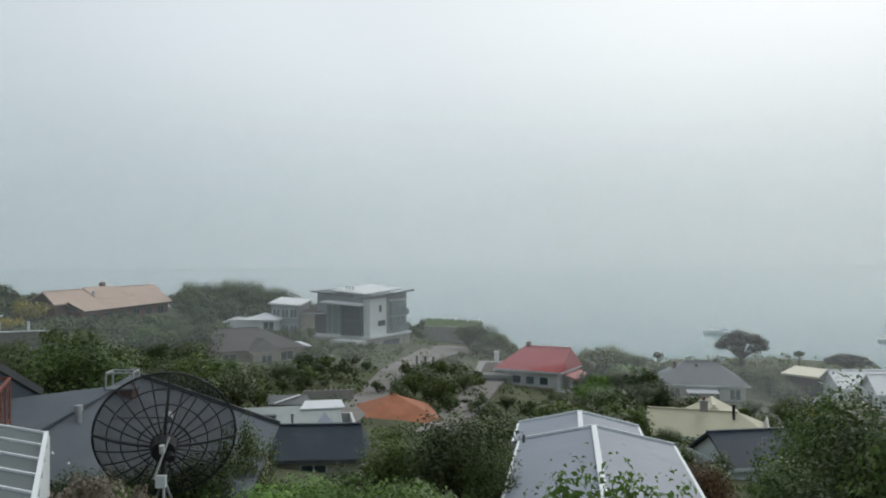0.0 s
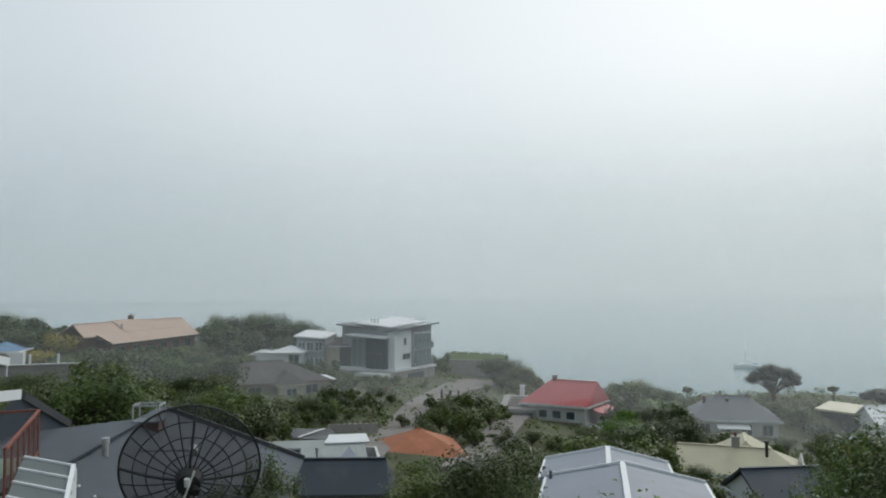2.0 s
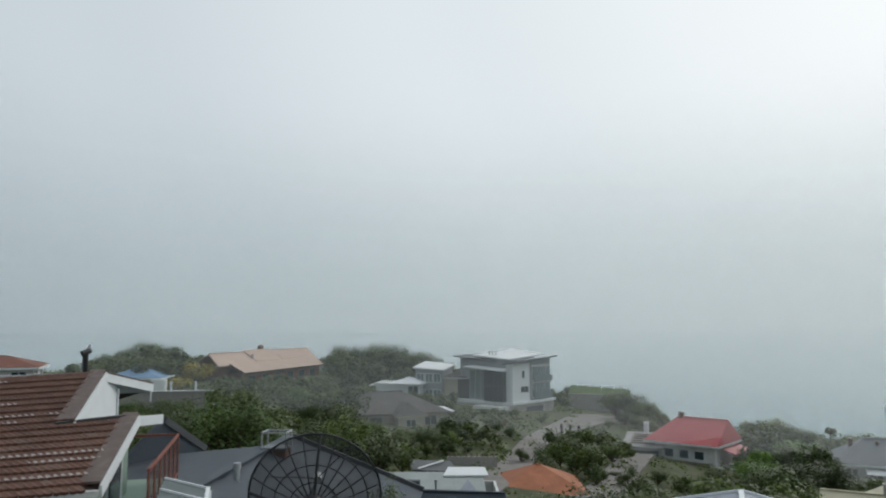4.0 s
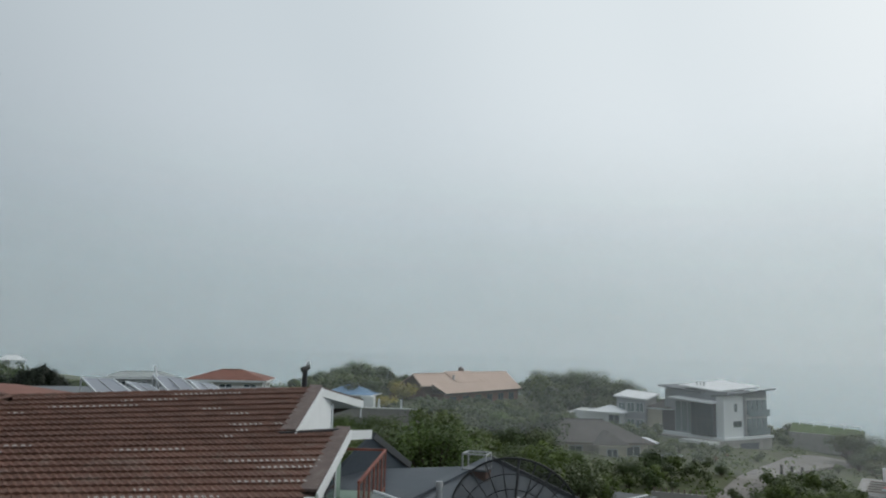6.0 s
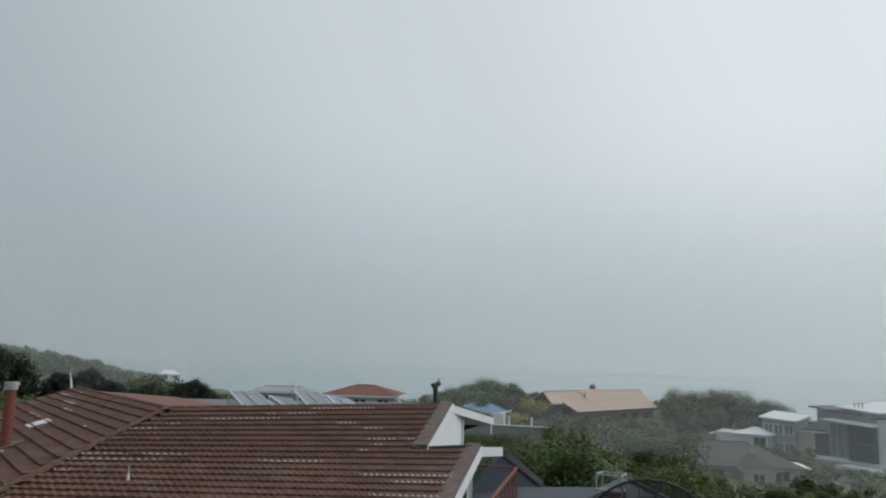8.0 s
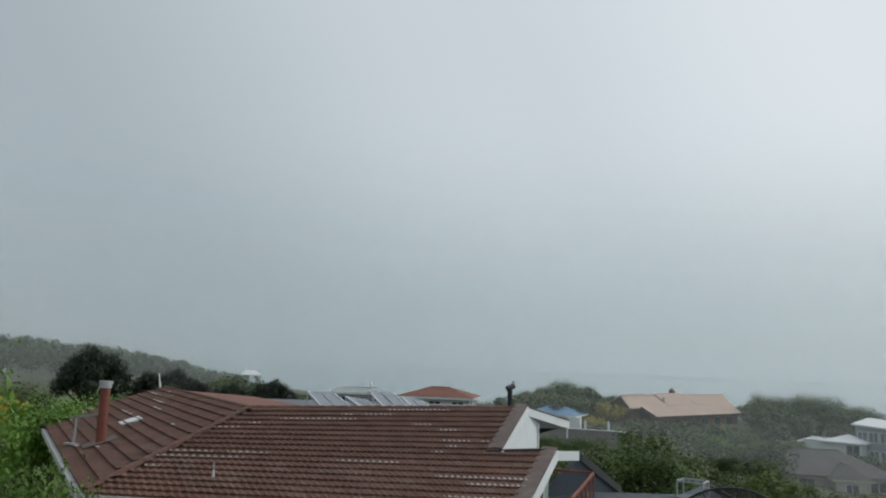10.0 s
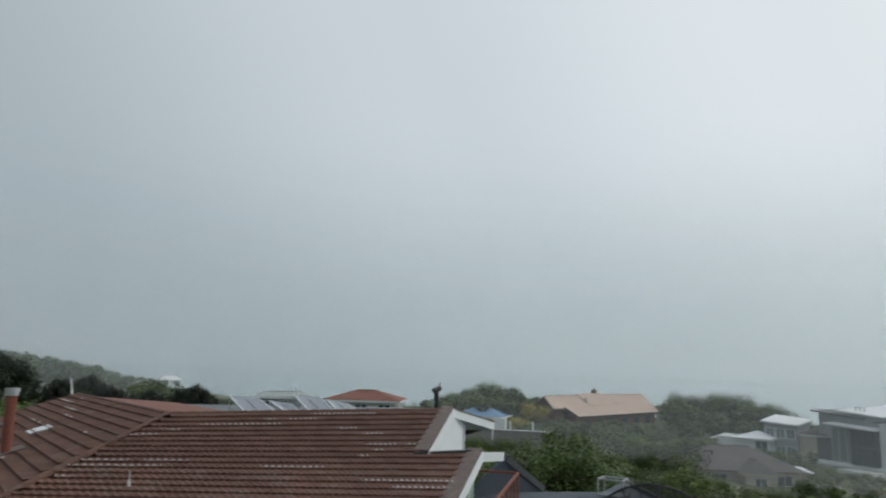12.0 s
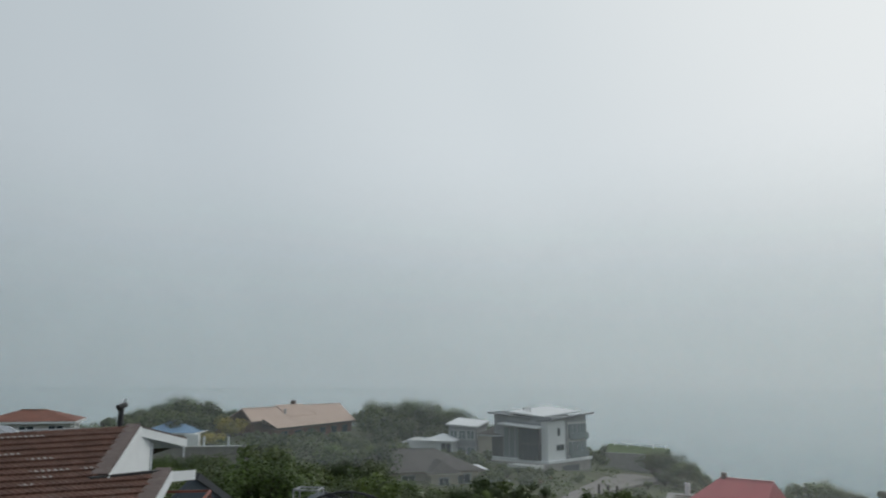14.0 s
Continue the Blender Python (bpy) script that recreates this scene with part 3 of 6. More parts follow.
# ---- houses ----
def window(parent, x, z, w, h, y, side, frame_mat, mull=1, glass=None):
    """A window on a wall: side 's' faces -y, 'n' +y, 'e' +x, 'w' -x; x runs along that wall, y is the wall's plane."""
    def put(bm_args):
        a0, a1, o0, o1, z0, z1 = bm_args
        if side in "sn":
            s = -1 if side == "s" else 1
            ys = sorted((y + s * o0, y + s * o1))
            return (a0, a1, ys[0], ys[1], z0, z1)
        s = 1 if side == "e" else -1
        xs = sorted((y + s * o0, y + s * o1))
        return (xs[0], xs[1], a0, a1, z0, z1)
    f = 0.07
    bm = bmesh.new()
    for a in ((x - w / 2, x + w / 2, 0.0, 0.07, z, z + f), (x - w / 2, x + w / 2, 0.0, 0.07, z + h - f, z + h),
              (x - w / 2, x - w / 2 + f, 0.0, 0.07, z + f, z + h - f), (x + w / 2 - f, x + w / 2, 0.0, 0.07, z + f, z + h - f)):
        box(bm, *put(a))
    for i in range(1, mull + 1):
        xm = x - w / 2 + w * i / (mull + 1)
        box(bm, *put((xm - 0.03, xm + 0.03, 0.0, 0.06, z + f, z + h - f)))
    fr = part("window", bm, frame_mat, parent)
    for i in range(mull + 1):
        a, b = x - w / 2 + w * i / (mull + 1) + 0.045, x - w / 2 + w * (i + 1) / (mull + 1) - 0.045
        part("pane", boxed(*put((a, b, 0.004, 0.02, z + f + 0.005, z + h - f - 0.005))), glass or M["glass"], fr)
    return fr


def hip_roof(parent, x0, x1, y0, y1, z, rise, mat, axis="x", hip=1.0, over=0.45, t=0.16, trim=None, cut0=None, cut1=None, ridge_cap=True):
    """A hipped (hip 1) or gabled (hip 0) roof over a rectangle; cut0 and cut1 set either end of the ridge apart."""
    x0, x1, y0, y1 = x0 - over, x1 + over, y0 - over, y1 + over
    if axis == "x":
        half = (y1 - y0) / 2
        e0 = half * (hip if cut0 is None else cut0)
        e1 = half * (hip if cut1 is None else cut1)
        r0, r1 = (x0 + e0, (y0 + y1) / 2, z + rise), (x1 - e1, (y0 + y1) / 2, z + rise)
        faces = [[(x0, y0, z), (x1, y0, z), r1, r0], [(x1, y1, z), (x0, y1, z), r0, r1]]
        ends = [[(x0, y1, z), (x0, y0, z), r0], [(x1, y0, z), (x1, y1, z), r1]]
    else:
        half = (x1 - x0) / 2
        e0 = half * (hip if cut0 is None else cut0)
        e1 = half * (hip if cut1 is None else cut1)
        r0, r1 = ((x0 + x1) / 2, y0 + e0, z + rise), ((x0 + x1) / 2, y1 - e1, z + rise)
        faces = [[(x1, y0, z), (x1, y1, z), r1, r0], [(x0, y1, z), (x0, y0, z), r0, r1]]
        ends = [[(x0, y0, z), (x1, y0, z), r0], [(x1, y1, z), (x0, y1, z), r1]]
    for f in faces:
        part("roof_slope", slabbed(f, t), mat, parent)
    for f, e in zip(ends, (e0, e1)):
        if e > 0.05:
            part("roof_slope", slabbed(f, t), mat, parent)
    if ridge_cap:
        part("ridge_cap", plank(bmesh.new(), (r0[0], r0[1], r0[2] + 0.03), (r1[0], r1[1], r1[2] + 0.03), 0.3, 0.06), mat, parent)
    # fascia boards under the eaves
    fm = trim or M["white"]
    for a, b in (((x0, y0), (x1, y0)), ((x1, y0), (x1, y1)), ((x1, y1), (x0, y1)), ((x0, y1), (x0, y0))):
        part("fascia", plank(bmesh.new(), (*a, z - 0.14), (*b, z - 0.14), 0.05, 0.2), fm, parent)
    return r0, r1


def gable_wall(parent, x0, x1, y0, y1, z, rise, mat, axis="x"):
    """Triangles of wall that close a gabled roof."""
    if axis == "x":
        m = (y0 + y1) / 2
        for x, s in ((x0, 1), (x1, -1)):
            c = [(x, y0, z), (x, y1, z), (x, m, z + rise)]
            part("gable", slabbed(c if s < 0 else c[::-1], 0.12), mat, parent)
    else:
        m = (x0 + x1) / 2
        for y, s in ((y0, 1), (y1, -1)):
            c = [(x0, y, z), (x1, y, z), (m, y, z + rise)]
            part("gable", slabbed(c if s > 0 else c[::-1], 0.12), mat, parent)


def walls(parent, x0, x1, y0, y1, z0, z1, mat, name="wall"):
    t = 0.2
    for a in ((x0, x1, y0, y0 + t), (x0, x1, y1 - t, y1), (x0, x0 + t, y0 + t, y1 - t), (x1 - t, x1, y0 + t, y1 - t)):
        part(name, boxed(*a, z0, z1), mat, parent)


def chimney(parent, x, y, z, h, w, mat, pot=True):
    st = part("chimney", boxed(x - w / 2, x + w / 2, y - w / 2, y + w / 2, z - 0.6, z + h, bevel=0.02), mat, parent)
    part("chimney_cap", boxed(x - w / 2 - 0.06, x + w / 2 + 0.06, y - w / 2 - 0.06, y + w / 2 + 0.06, z + h, z + h + 0.08), M["concrete"], st)
    if pot:
        part("pot", bar(bmesh.new(), (x, y, z + h + 0.08), (x, y, z + h + 0.4), 0.13, 0.11, 8), M["rust"], st)


def at(az, d, drop, turn=0.0):
    """Pose of a house: origin drop metres below the balcony, its front (-y) turned to the balcony plus turn degrees."""
    p = level(az, d, drop)
    return pose(p.x, p.y, p.z, 0, 0, az + turn)


def flue(parent, x, y, z, h, r, mat, cowl=True):
    f = part("flue", bar(bmesh.new(), (x, y, z - 0.3), (x, y, z + h), r, r, 10), mat, parent)
    if cowl:
        part("cowl", bar(bmesh.new(), (x, y, z + h - 0.02), (x, y, z + h + 0.16), r * 1.5, r * 1.5, 10), mat, f)


# modern cubic house at the end of the drive
def modern_house():
    h = thing("house", at(5.72, 125, 12.6, -36), "modern three-storey house in white and grey with glass walls", "house")
    # the near corner is the origin: the front runs along -x, the end wall along +y
    part("basement", boxed(-13, 0.3, -2.0, 12.0, -3.5, -0.4), M["concrete"], h)
    t = part("terrace", boxed(-5.0, 0.6, -4.6, -2.0, -0.9, -0.45), M["offwhite"], h, "pale terrace slab")
    part("retaining_wall", boxed(-5.0, 0.4, -4.4, -2.05, -3.5, -0.9), M["concrete"], t)
    part("floor_slab", boxed(-13.4, 0.5, -0.6, 12.3, -0.4, 0.0), M["white"], h)
    part("wall", boxed(-12.5, -0.1, 1.2, 11.5, 0.0, 7.0), M["grey_wall"], h, "grey clad wall")
    w = part("wall", boxed(-1.4, 0.0, 0.0, 4.9, 0.0, 6.4), M["white"], h, "white plaster wall")
    part("wall", boxed(-0.6, -0.05, 4.9, 5.6, 0.0, 6.3), M["grey_wall"], h)
    window(w, 3.0, 3.9, 0.7, 1.3, 0.0, "e", M["grey_wall"], 0)
    window(w, 3.4, 1.5, 2.2, 1.0, 0.0, "e", M["grey_wall"], 1)
    for z in (0.5, 3.4):
        g = part("window", boxed(-0.5, -0.03, 5.7, 11.4, z - 0.2, z + 2.6), M["offwhite"], h, "glazed corner bay")
        for i in range(4):
            part("pane", boxed(-0.03, 0.03, 5.9 + i * 1.38, 7.1 + i * 1.38, z, z + 2.3), M["glass_pale"], g)
        part("balustrade", boxed(0.45, 0.5, 5.7, 11.4, z - 0.3, z + 0.75), M["glass_pale"], h)
    # tall glass box on the front
    gb = part("glass_box", boxed(-5.6, -1.4, -0.8, 1.2, 0.0, 5.2), M["dark_wall"], h, "dark tinted two-storey glazing")
    for i in range(4):
        for z in (0.15, 2.7):
            part("pane", boxed(-5.5 + i * 1.03, -4.56 + i * 1.03, -0.85, -0.8, z, z + 2.4), M["glass"], gb)
    part("glass_box", boxed(-9.6, -5.6, 0.2, 1.2, 0.0, 5.4), M["grey_wall"], h)
    for i in range(3):
        part("pane", boxed(-9.4 + i * 1.25, -8.4 + i * 1.25, 0.14, 0.2, 0.3, 5.0), M["glass_pale"], h)
    part("low_wing", boxed(-14.5, -9.6, 0.6, 8, -1.0, 3.4), M["dark_wall"], h, "low charcoal wing")
    part("canopy", slabbed([(-9.9, -1.2, 5.75), (-1.2, -1.2, 5.3), (-1.2, 1.2, 5.45), (-9.9, 1.2, 5.9)], 0.2), M["white_roof"], h, "white canopy roof")
    part("roof", slabbed([(-13.4, 0.4, 7.5), (-4.5, 0.4, 6.8), (-4.5, 12.2, 7.1), (-13.4, 12.2, 7.8)], 0.22), M["grey_roof"], h, "grey mono-pitch roof")
    part("roof", slabbed([(-9.5, 1.0, 7.75), (-1.6, 0.8, 7.15), (-1.0, 11.0, 7.75), (-8.2, 11.2, 8.5)], 0.2), M["white_roof"], h, "bright white raised roof")
    part("roof", slabbed([(-2.0, -0.4, 6.45), (0.9, -0.4, 6.75), (1.1, 12.3, 7.6), (-2.0, 12.3, 7.1)], 0.25), M["grey_roof"], h, "grey roof over the end wall")
    d = part("garage_door", boxed(0.3, 0.36, 3.6, 8.4, -3.2, -1.0), M["slate"], h, "grey garage door")
    for i in range(4):
        part("panel", boxed(0.36, 0.39, 3.7, 8.3, -3.1 + i * 0.53, -2.63 + i * 0.53), M["grey_roof"], d)
    part("downpipe", bar(bmesh.new(), (0.1, 5.2, 0), (0.1, 5.2, 6.3), 0.07), M["steel"], h)
    for i in range(3):
        flue(h, -7.4 + i * 0.7, 3.2, 7.6, 0.6, 0.12, M["steel"])
    return h


modern_house()


def simple_house(label, az, d, drop, turn, w, dep, wall_h, rise, roof, wall, axis="x", hip=1.0, over=0.5, wins=3, base=2.5, trim=None, **kw):
    """A one-storey house: origin at the eave's height under the front wall's middle; wall below, roof above."""
    h = thing("house", at(az, d, drop, turn), label, "house")
    x0, x1, y0, y1 = -w / 2, w / 2, 0, dep
    walls(h, x0, x1, y0, y1, -wall_h - base, -0.05, wall)
    r = hip_roof(h, x0, x1, y0, y1, 0, rise, roof, axis, hip, over, trim=trim, **kw)
    if hip < 0.05:
        gable_wall(h, x0, x1, y0, y1, -0.05, rise * 0.93, wall, axis)
    for i in range(wins):
        window(h, x0 + w * (i + 0.5) / wins, -wall_h * 0.66, min(1.8, w / wins * 0.55), wall_h * 0.48, y0, "s", M["white"])
    for i in range(max(1, wins - 1)):
        for side, wall_at in (("e", x1), ("w", x0)):
            window(h, y0 + dep * (i + 0.5) / max(1, wins - 1), -wall_h * 0.66, min(1.5, dep / max(1, wins) * 0.5), wall_h * 0.48, wall_at, side, M["white"])
    return h, r


# ---- far houses on the point ----
def salmon_house():
    p = level(26.21, 132, 7.77)
    h = thing("house", pose(p.x, p.y, p.z, 0, 0, 85.1), "long house with faded salmon tile roofs", "house")
    # x runs along the eaves, y up the slope; the upper roof reaches farther both ways than the lower
    part("roof_slope", slabbed([(0, 0, 0), (31.8, -0.1, 0), (33.2, 2.4, 1.45), (-0.6, 2.4, 1.45)], 0.18), M["pink_roof"], h, "faded salmon tiled lower slope")
    part("roof_slope", slabbed([(-4.0, 2.3, 1.30), (33.2, 2.3, 1.33), (35.4, 5.6, 3.3), (-2.0, 5.6, 3.3)], 0.18), M["pink_roof"], h, "faded salmon tiled upper slope")
    part("roof_slope", slabbed([(-2.0, 5.6, 3.3), (35.4, 5.6, 3.3), (33.5, 11.5, -0.2), (-2.0, 11.5, -0.2)], 0.18), M["pink_roof"], h)
    for x0, x1, z in ((9.0, 19.0, 3.62), (19.3, 27.0, 3.42)):
        part("raised_roof", slabbed([(x0, 2.7, 1.60), (x1, 2.7, 1.60), (x1, 5.7, z), (x0, 5.7, z)], 0.12), M["pink_roof"], h, "raised salmon ridge section")
    part("ridge_cap", plank(bmesh.new(), (-2.0, 5.6, 3.34), (35.4, 5.6, 3.34), 0.3, 0.08), M["pink_roof"], h)
    part("verge", plank(bmesh.new(), (0, -0.05, 0.0), (-0.6, 2.4, 1.45), 0.14, 0.28), M["timber_dark"], h, "dark verge board")
    part("fascia", plank(bmesh.new(), (0, -0.03, -0.14), (31.8, -0.13, -0.14), 0.06, 0.26), M["timber_dark"], h, "dark timber fascia")
    part("wall", boxed(0.8, 31.4, 0.7, 11.0, -4.0, -0.12), M["brick"], h, "dark brick wall")
    part("wall", boxed(-2.4, 0.8, 3.2, 11.0, -4.0, 1.0), M["brick"], h)
    chimney(h, 16.0, 6.0, 3.3, 0.9, 0.8, M["brick"])
    flue(h, 9, 3.6, 1.9, 0.9, 0.2, M["steel"])
    for i in range(6):
        window(h, 4 + i * 4.8, -2.3, 2.4, 1.6, 0.7, "s", M["timber"])


salmon_house()


def red_house():
    h = thing("house", at(-6.3, 96.3, 14.1, -24), "white two-storey house with a red hipped roof and veranda", "house")
    walls(h, -3.6, 4.6, 0, 7, -6.5, -0.05, M["offwhite"])
    hip_roof(h, -3.6, 4.6, 0, 7, 0, 2.7, M["red_roof"], "x", 0.0, 0.6, cut0=0.7, cut1=0.03, trim=M["white"])
    part("gable", slabbed([(4.6, 0, -0.05), (4.6, 7, -0.05), (4.6, 3.5, 2.4)], 0.12), M["white"], h)
    chimney(h, -0.9, 3.5, 2.4, 0.8, 0.5, M["brick"], pot=False)
    part("veranda_roof", slabbed([(4.9, 1.5, -0.5), (6.6, 1.5, -1.0), (6.6, 7.0, -1.0), (4.9, 7.0, -0.5)], 0.12), M["red_roof"], h, "red lean-to veranda roof")
    part("deck", boxed(-4.4, 4.6, -1.6, 0, -3.0, -2.75), M["timber"], h, "timber deck along the upper floor")
    part("balustrade", boxed(-4.4, 4.6, -1.6, -1.52, -2.75, -1.9), M["timber"], h)
    part("wall", boxed(4.7, 6.6, 0.2, 7.0, -6.5, -2.6), M["white"], h, "white lower side wall")
    for i in range(4):
        window(h, -3 + i * 1.9, -1.9, 1.3, 1.1, 0.0, "s", M["white"], 0)
    for i in range(3):
        window(h, -2.6 + i * 2.4, -5.4, 1.6, 1.6, 0.0, "s", M["timber"])
    for x in (-4.2, -1.2, 1.8, 4.4):
        part("post", boxed(x - 0.08, x + 0.08, -1.5, -1.34, -6.5, -3.0), M["timber"], h)
    g = thing("garage", at(-3.85, 97, 14.2, -6), "flat garage with a pale deck roof and pergola", "garage")
    walls(g, -2.3, 2.3, 0, 6, -4.2, -0.6, M["grey_wall"])
    part("roof", slabbed([(-2.6, -0.4, -0.7), (2.6, -0.4, -0.7), (2.6, 6.4, 0.2), (-2.6, 6.4, 0.2)], 0.2), M["concrete"], g)
    for i in range(5):
        part("rafter", plank(bmesh.new(), (-1.6, 0.8 + i * 1.0, -0.4 + i * 0.13), (1.8, 0.8 + i * 1.0, -0.4 + i * 0.13), 0.35, 0.1), M["timber"], g)
    part("chimney", boxed(-0.4, 0.2, 5.6, 6.2, -0.5, 1.6), M["white"], g)
    part("garage_door", boxed(-1.9, 1.9, -0.06, 0.0, -3.6, -1.2), M["dark_wall"], g)


red_house()


def hazel_house():
    h, r = simple_house("cream house with a grey-brown hipped shingle roof", 15.2, 97, 11.1, 16, 15, 9, 2.6, 2.4, M["hazel_roof"], M["cream"], wins=4, base=3, over=0.7, trim=M["timber"])
    walls(h, 0.5, 4.0, -2.2, 0.2, -5.0, -0.1, M["cream"])
    hip_roof(h, 0.5, 4.0, -2.2, 2.5, -0.1, 1.4, M["hazel_roof"], "y", 0.7, 0.4, trim=M["cream"])
    window(h, 2.2, -1.9, 1.4, 1.3, -2.2, "s", M["white"])
    dk = part("deck", boxed(6.8, 11.5, -1.5, 4.5, -2.6, -2.3), M["timber"], h, "raised deck beside the house")
    part("rail", boxed(6.8, 11.5, -1.5, -1.42, -1.5, -1.32), M["white"], dk)
    for i in range(10):
        part("baluster", boxed(6.85 + i * 0.5, 6.93 + i * 0.5, -1.48, -1.42, -2.3, -1.5), M["timber"], dk)
    for x in (7.0, 9.2, 11.3):
        part("post", boxed(x - 0.1, x + 0.1, -1.3, -1.1, -6.0, -2.6), M["timber"], dk)
    part("awning", slabbed([(6.5, 0.4, 0.1), (9.2, 0.4, -0.1), (9.2, 4.5, 0.1), (6.5, 4.5, 0.3)], 0.12), M["white_roof"], h, "pale awning roof")


hazel_house()


def white_houses():
    h = thing("house", at(12.2, 134, 10.5, -20), "pale two-storey house with a white mono-pitch roof", "house")
    walls(h, -2.6, 2.6, 0, 6, -5.0, 3.0, M["grey_wall"])
    part("roof", slabbed([(-3.0, -0.5, 3.3), (3.0, -0.5, 2.9), (3.0, 6.4, 3.6), (-3.0, 6.4, 4.1)], 0.22), M["white_roof"], h)
    for x in (-1.6, 0.0, 1.6):
        for z in (-2.2, 0.6):
            window(h, x, z, 1.4, 1.6, 0.0, "s", M["white"], glass=M["glass_pale"])
    walls(h, 2.6, 6.6, 1.0, 7, -5.0, 1.5, M["cream"])
    hip_roof(h, 2.6, 6.6, 1.0, 7, 1.5, 1.3, M["hazel_roof"], "x", 0.8, 0.4)
    window(h, 4.6, -3.0, 1.8, 1.8, 1.0, "s", M["white"])
    g = thing("house", at(14.7, 132, 9.9, -14), "low white house with shallow pale roofs", "house")
    walls(g, -4.2, 4.2, 0, 7, -4, 0, M["white"])
    hip_roof(g, -1.0, 4.2, 0, 7, 0.0, 0.9, M["white_roof"], "x", 0.7, 0.5)
    hip_roof(g, -5.5, -1.6, 1.0, 7, -0.7, 0.9, M["offwhite"], "x", 0.6, 0.4)
    window(g, 3.0, -2.0, 1.9, 1.6, 0.0, "s", M["white"])
    window(g, -2.6, -2.4, 1.6, 1.0, 0.0, "s", M["white"])


white_houses()

# ---- houses below, to the right ----
v, r = simple_house("pale villa with a dark grey hipped roof and chimneys", -19.6, 103, 16.4, 8, 10.2, 8.5, 3.0, 2.5, M["grey_roof"], M["offwhite"], wins=4, base=3, hip=0.75)
chimney(v, -3.4, 4, 2.0, 0.45, 0.45, M["brick"], pot=False)
chimney(v, 2.0, 4.4, 2.3, 0.5, 0.5, M["brick"], pot=False)
chimney(v, -0.6, 3.2, 1.8, 0.5, 0.35, M["brick"], pot=False)
part("porch_roof", slabbed([(-2.4, -1.6, -0.9), (1.6, -1.6, -0.9), (1.6, 0.0, -0.5), (-2.4, 0.0, -0.5)], 0.1), M["white_roof"], v)


def tan_house():
    h = thing("house", at(-20.1, 68.5, 15.5, 2), "white house with a pale khaki metal roof", "house")
    walls(h, -5.2, 4.8, 0, 6.5, -4.2, -0.05, M["offwhite"])
    hip_roof(h, -5.2, 4.8, 0, 6.5, 0, 1.7, M["tan_roof"], "x", 0.0, 0.45, cut0=0.0, cut1=0.8)
    gable_wall(h, -5.2, 4.8, 0, 6.5, -0.05, 1.5, M["offwhite"], "x")
    walls(h, -1.8, 2.4, 4, 10, -4.2, 0.4, M["offwhite"])
    hip_roof(h, -1.8, 2.4, 3, 10, 0.5, 1.5, M["tan_roof"], "y", 0.6, 0.4)
    chimney(h, -0.6, 3.4, 1.6, 0.9, 0.7, M["concrete"])
    flue(h, 1.9, 2.2, 1.2, 1.2, 0.13, M["black"])
    for x in (-2.6, 0.4, 3.2):
        window(h, x, -1.7, 1.3, 1.2, 0.0, "s", M["white"])
    c = thing("cottage", at(-23.5, 52, 13.3, 32), "small white cottage with a dark slate gable roof", "house")
    walls(c, -2.2, 2.8, 0, 5, -4.2, -0.05, M["white"])
    hip_roof(c, -2.2, 2.8, 0, 5, 0, 1.7, M["slate"], "x", 0.0, 0.35)
    gable_wall(c, -2.2, 2.8, 0, 5, -0.05, 1.5, M["white"], "x")
    walls(c, 0.2, 2.9, -2.2, 0, -4.2, -0.6, M["white"])
    hip_roof(c, 0.2, 2.9, -2.2, 1.5, -0.55, 1.2, M["slate"], "y", 0.0, 0.3)
    window(c, -1.2, -2.0, 0.9, 1.2, 0.0, "s", M["white"], 0)


tan_house()


def flat_house():
    h = thing("house", at(-26.6, 112, 17.3, -14), "dark timber house with a flat pale roof", "house")
    walls(h, -3.2, 3.2, 0, 6, -4, 1.3, M["timber_dark"])
    part("roof", slabbed([(-3.7, -0.6, 1.6), (3.7, -0.6, 1.3), (3.7, 6.6, 1.5), (-3.7, 6.6, 1.8)], 0.25), M["tan_roof"], h)
    window(h, 1.2, -1.4, 2.4, 1.8, 0.0, "s", M["timber_dark"])
    walls(h, 3.4, 8.6, 1, 6, -4, -0.9, M["cream"])
    part("roof", slabbed([(3.2, 0.2, 0.9), (9.4, 0.2, -1.0), (9.4, 6.6, -0.8), (3.2, 6.6, 1.1)], 0.2), M["grey_roof"], h)
    for az, d, drop, turn, w in ((-30.2, 108, 16.4, 25, 7.0), (-32.8, 100, 15.6, 20, 7.5)):
        g, _ = simple_house("white gabled house near the shore", az, d, drop, turn, w, 6, 2.6, 1.9, M["white_roof"], M["white"], "x", 0.0, wins=2)
    simple_house("house with a pale blue-grey metal roof among trees", -28.6, 84, 17.0, 20, 5.6, 7, 2.6, 1.8, M["pale_roof"], M["offwhite"], "y", 0.0, wins=2)


flat_house()


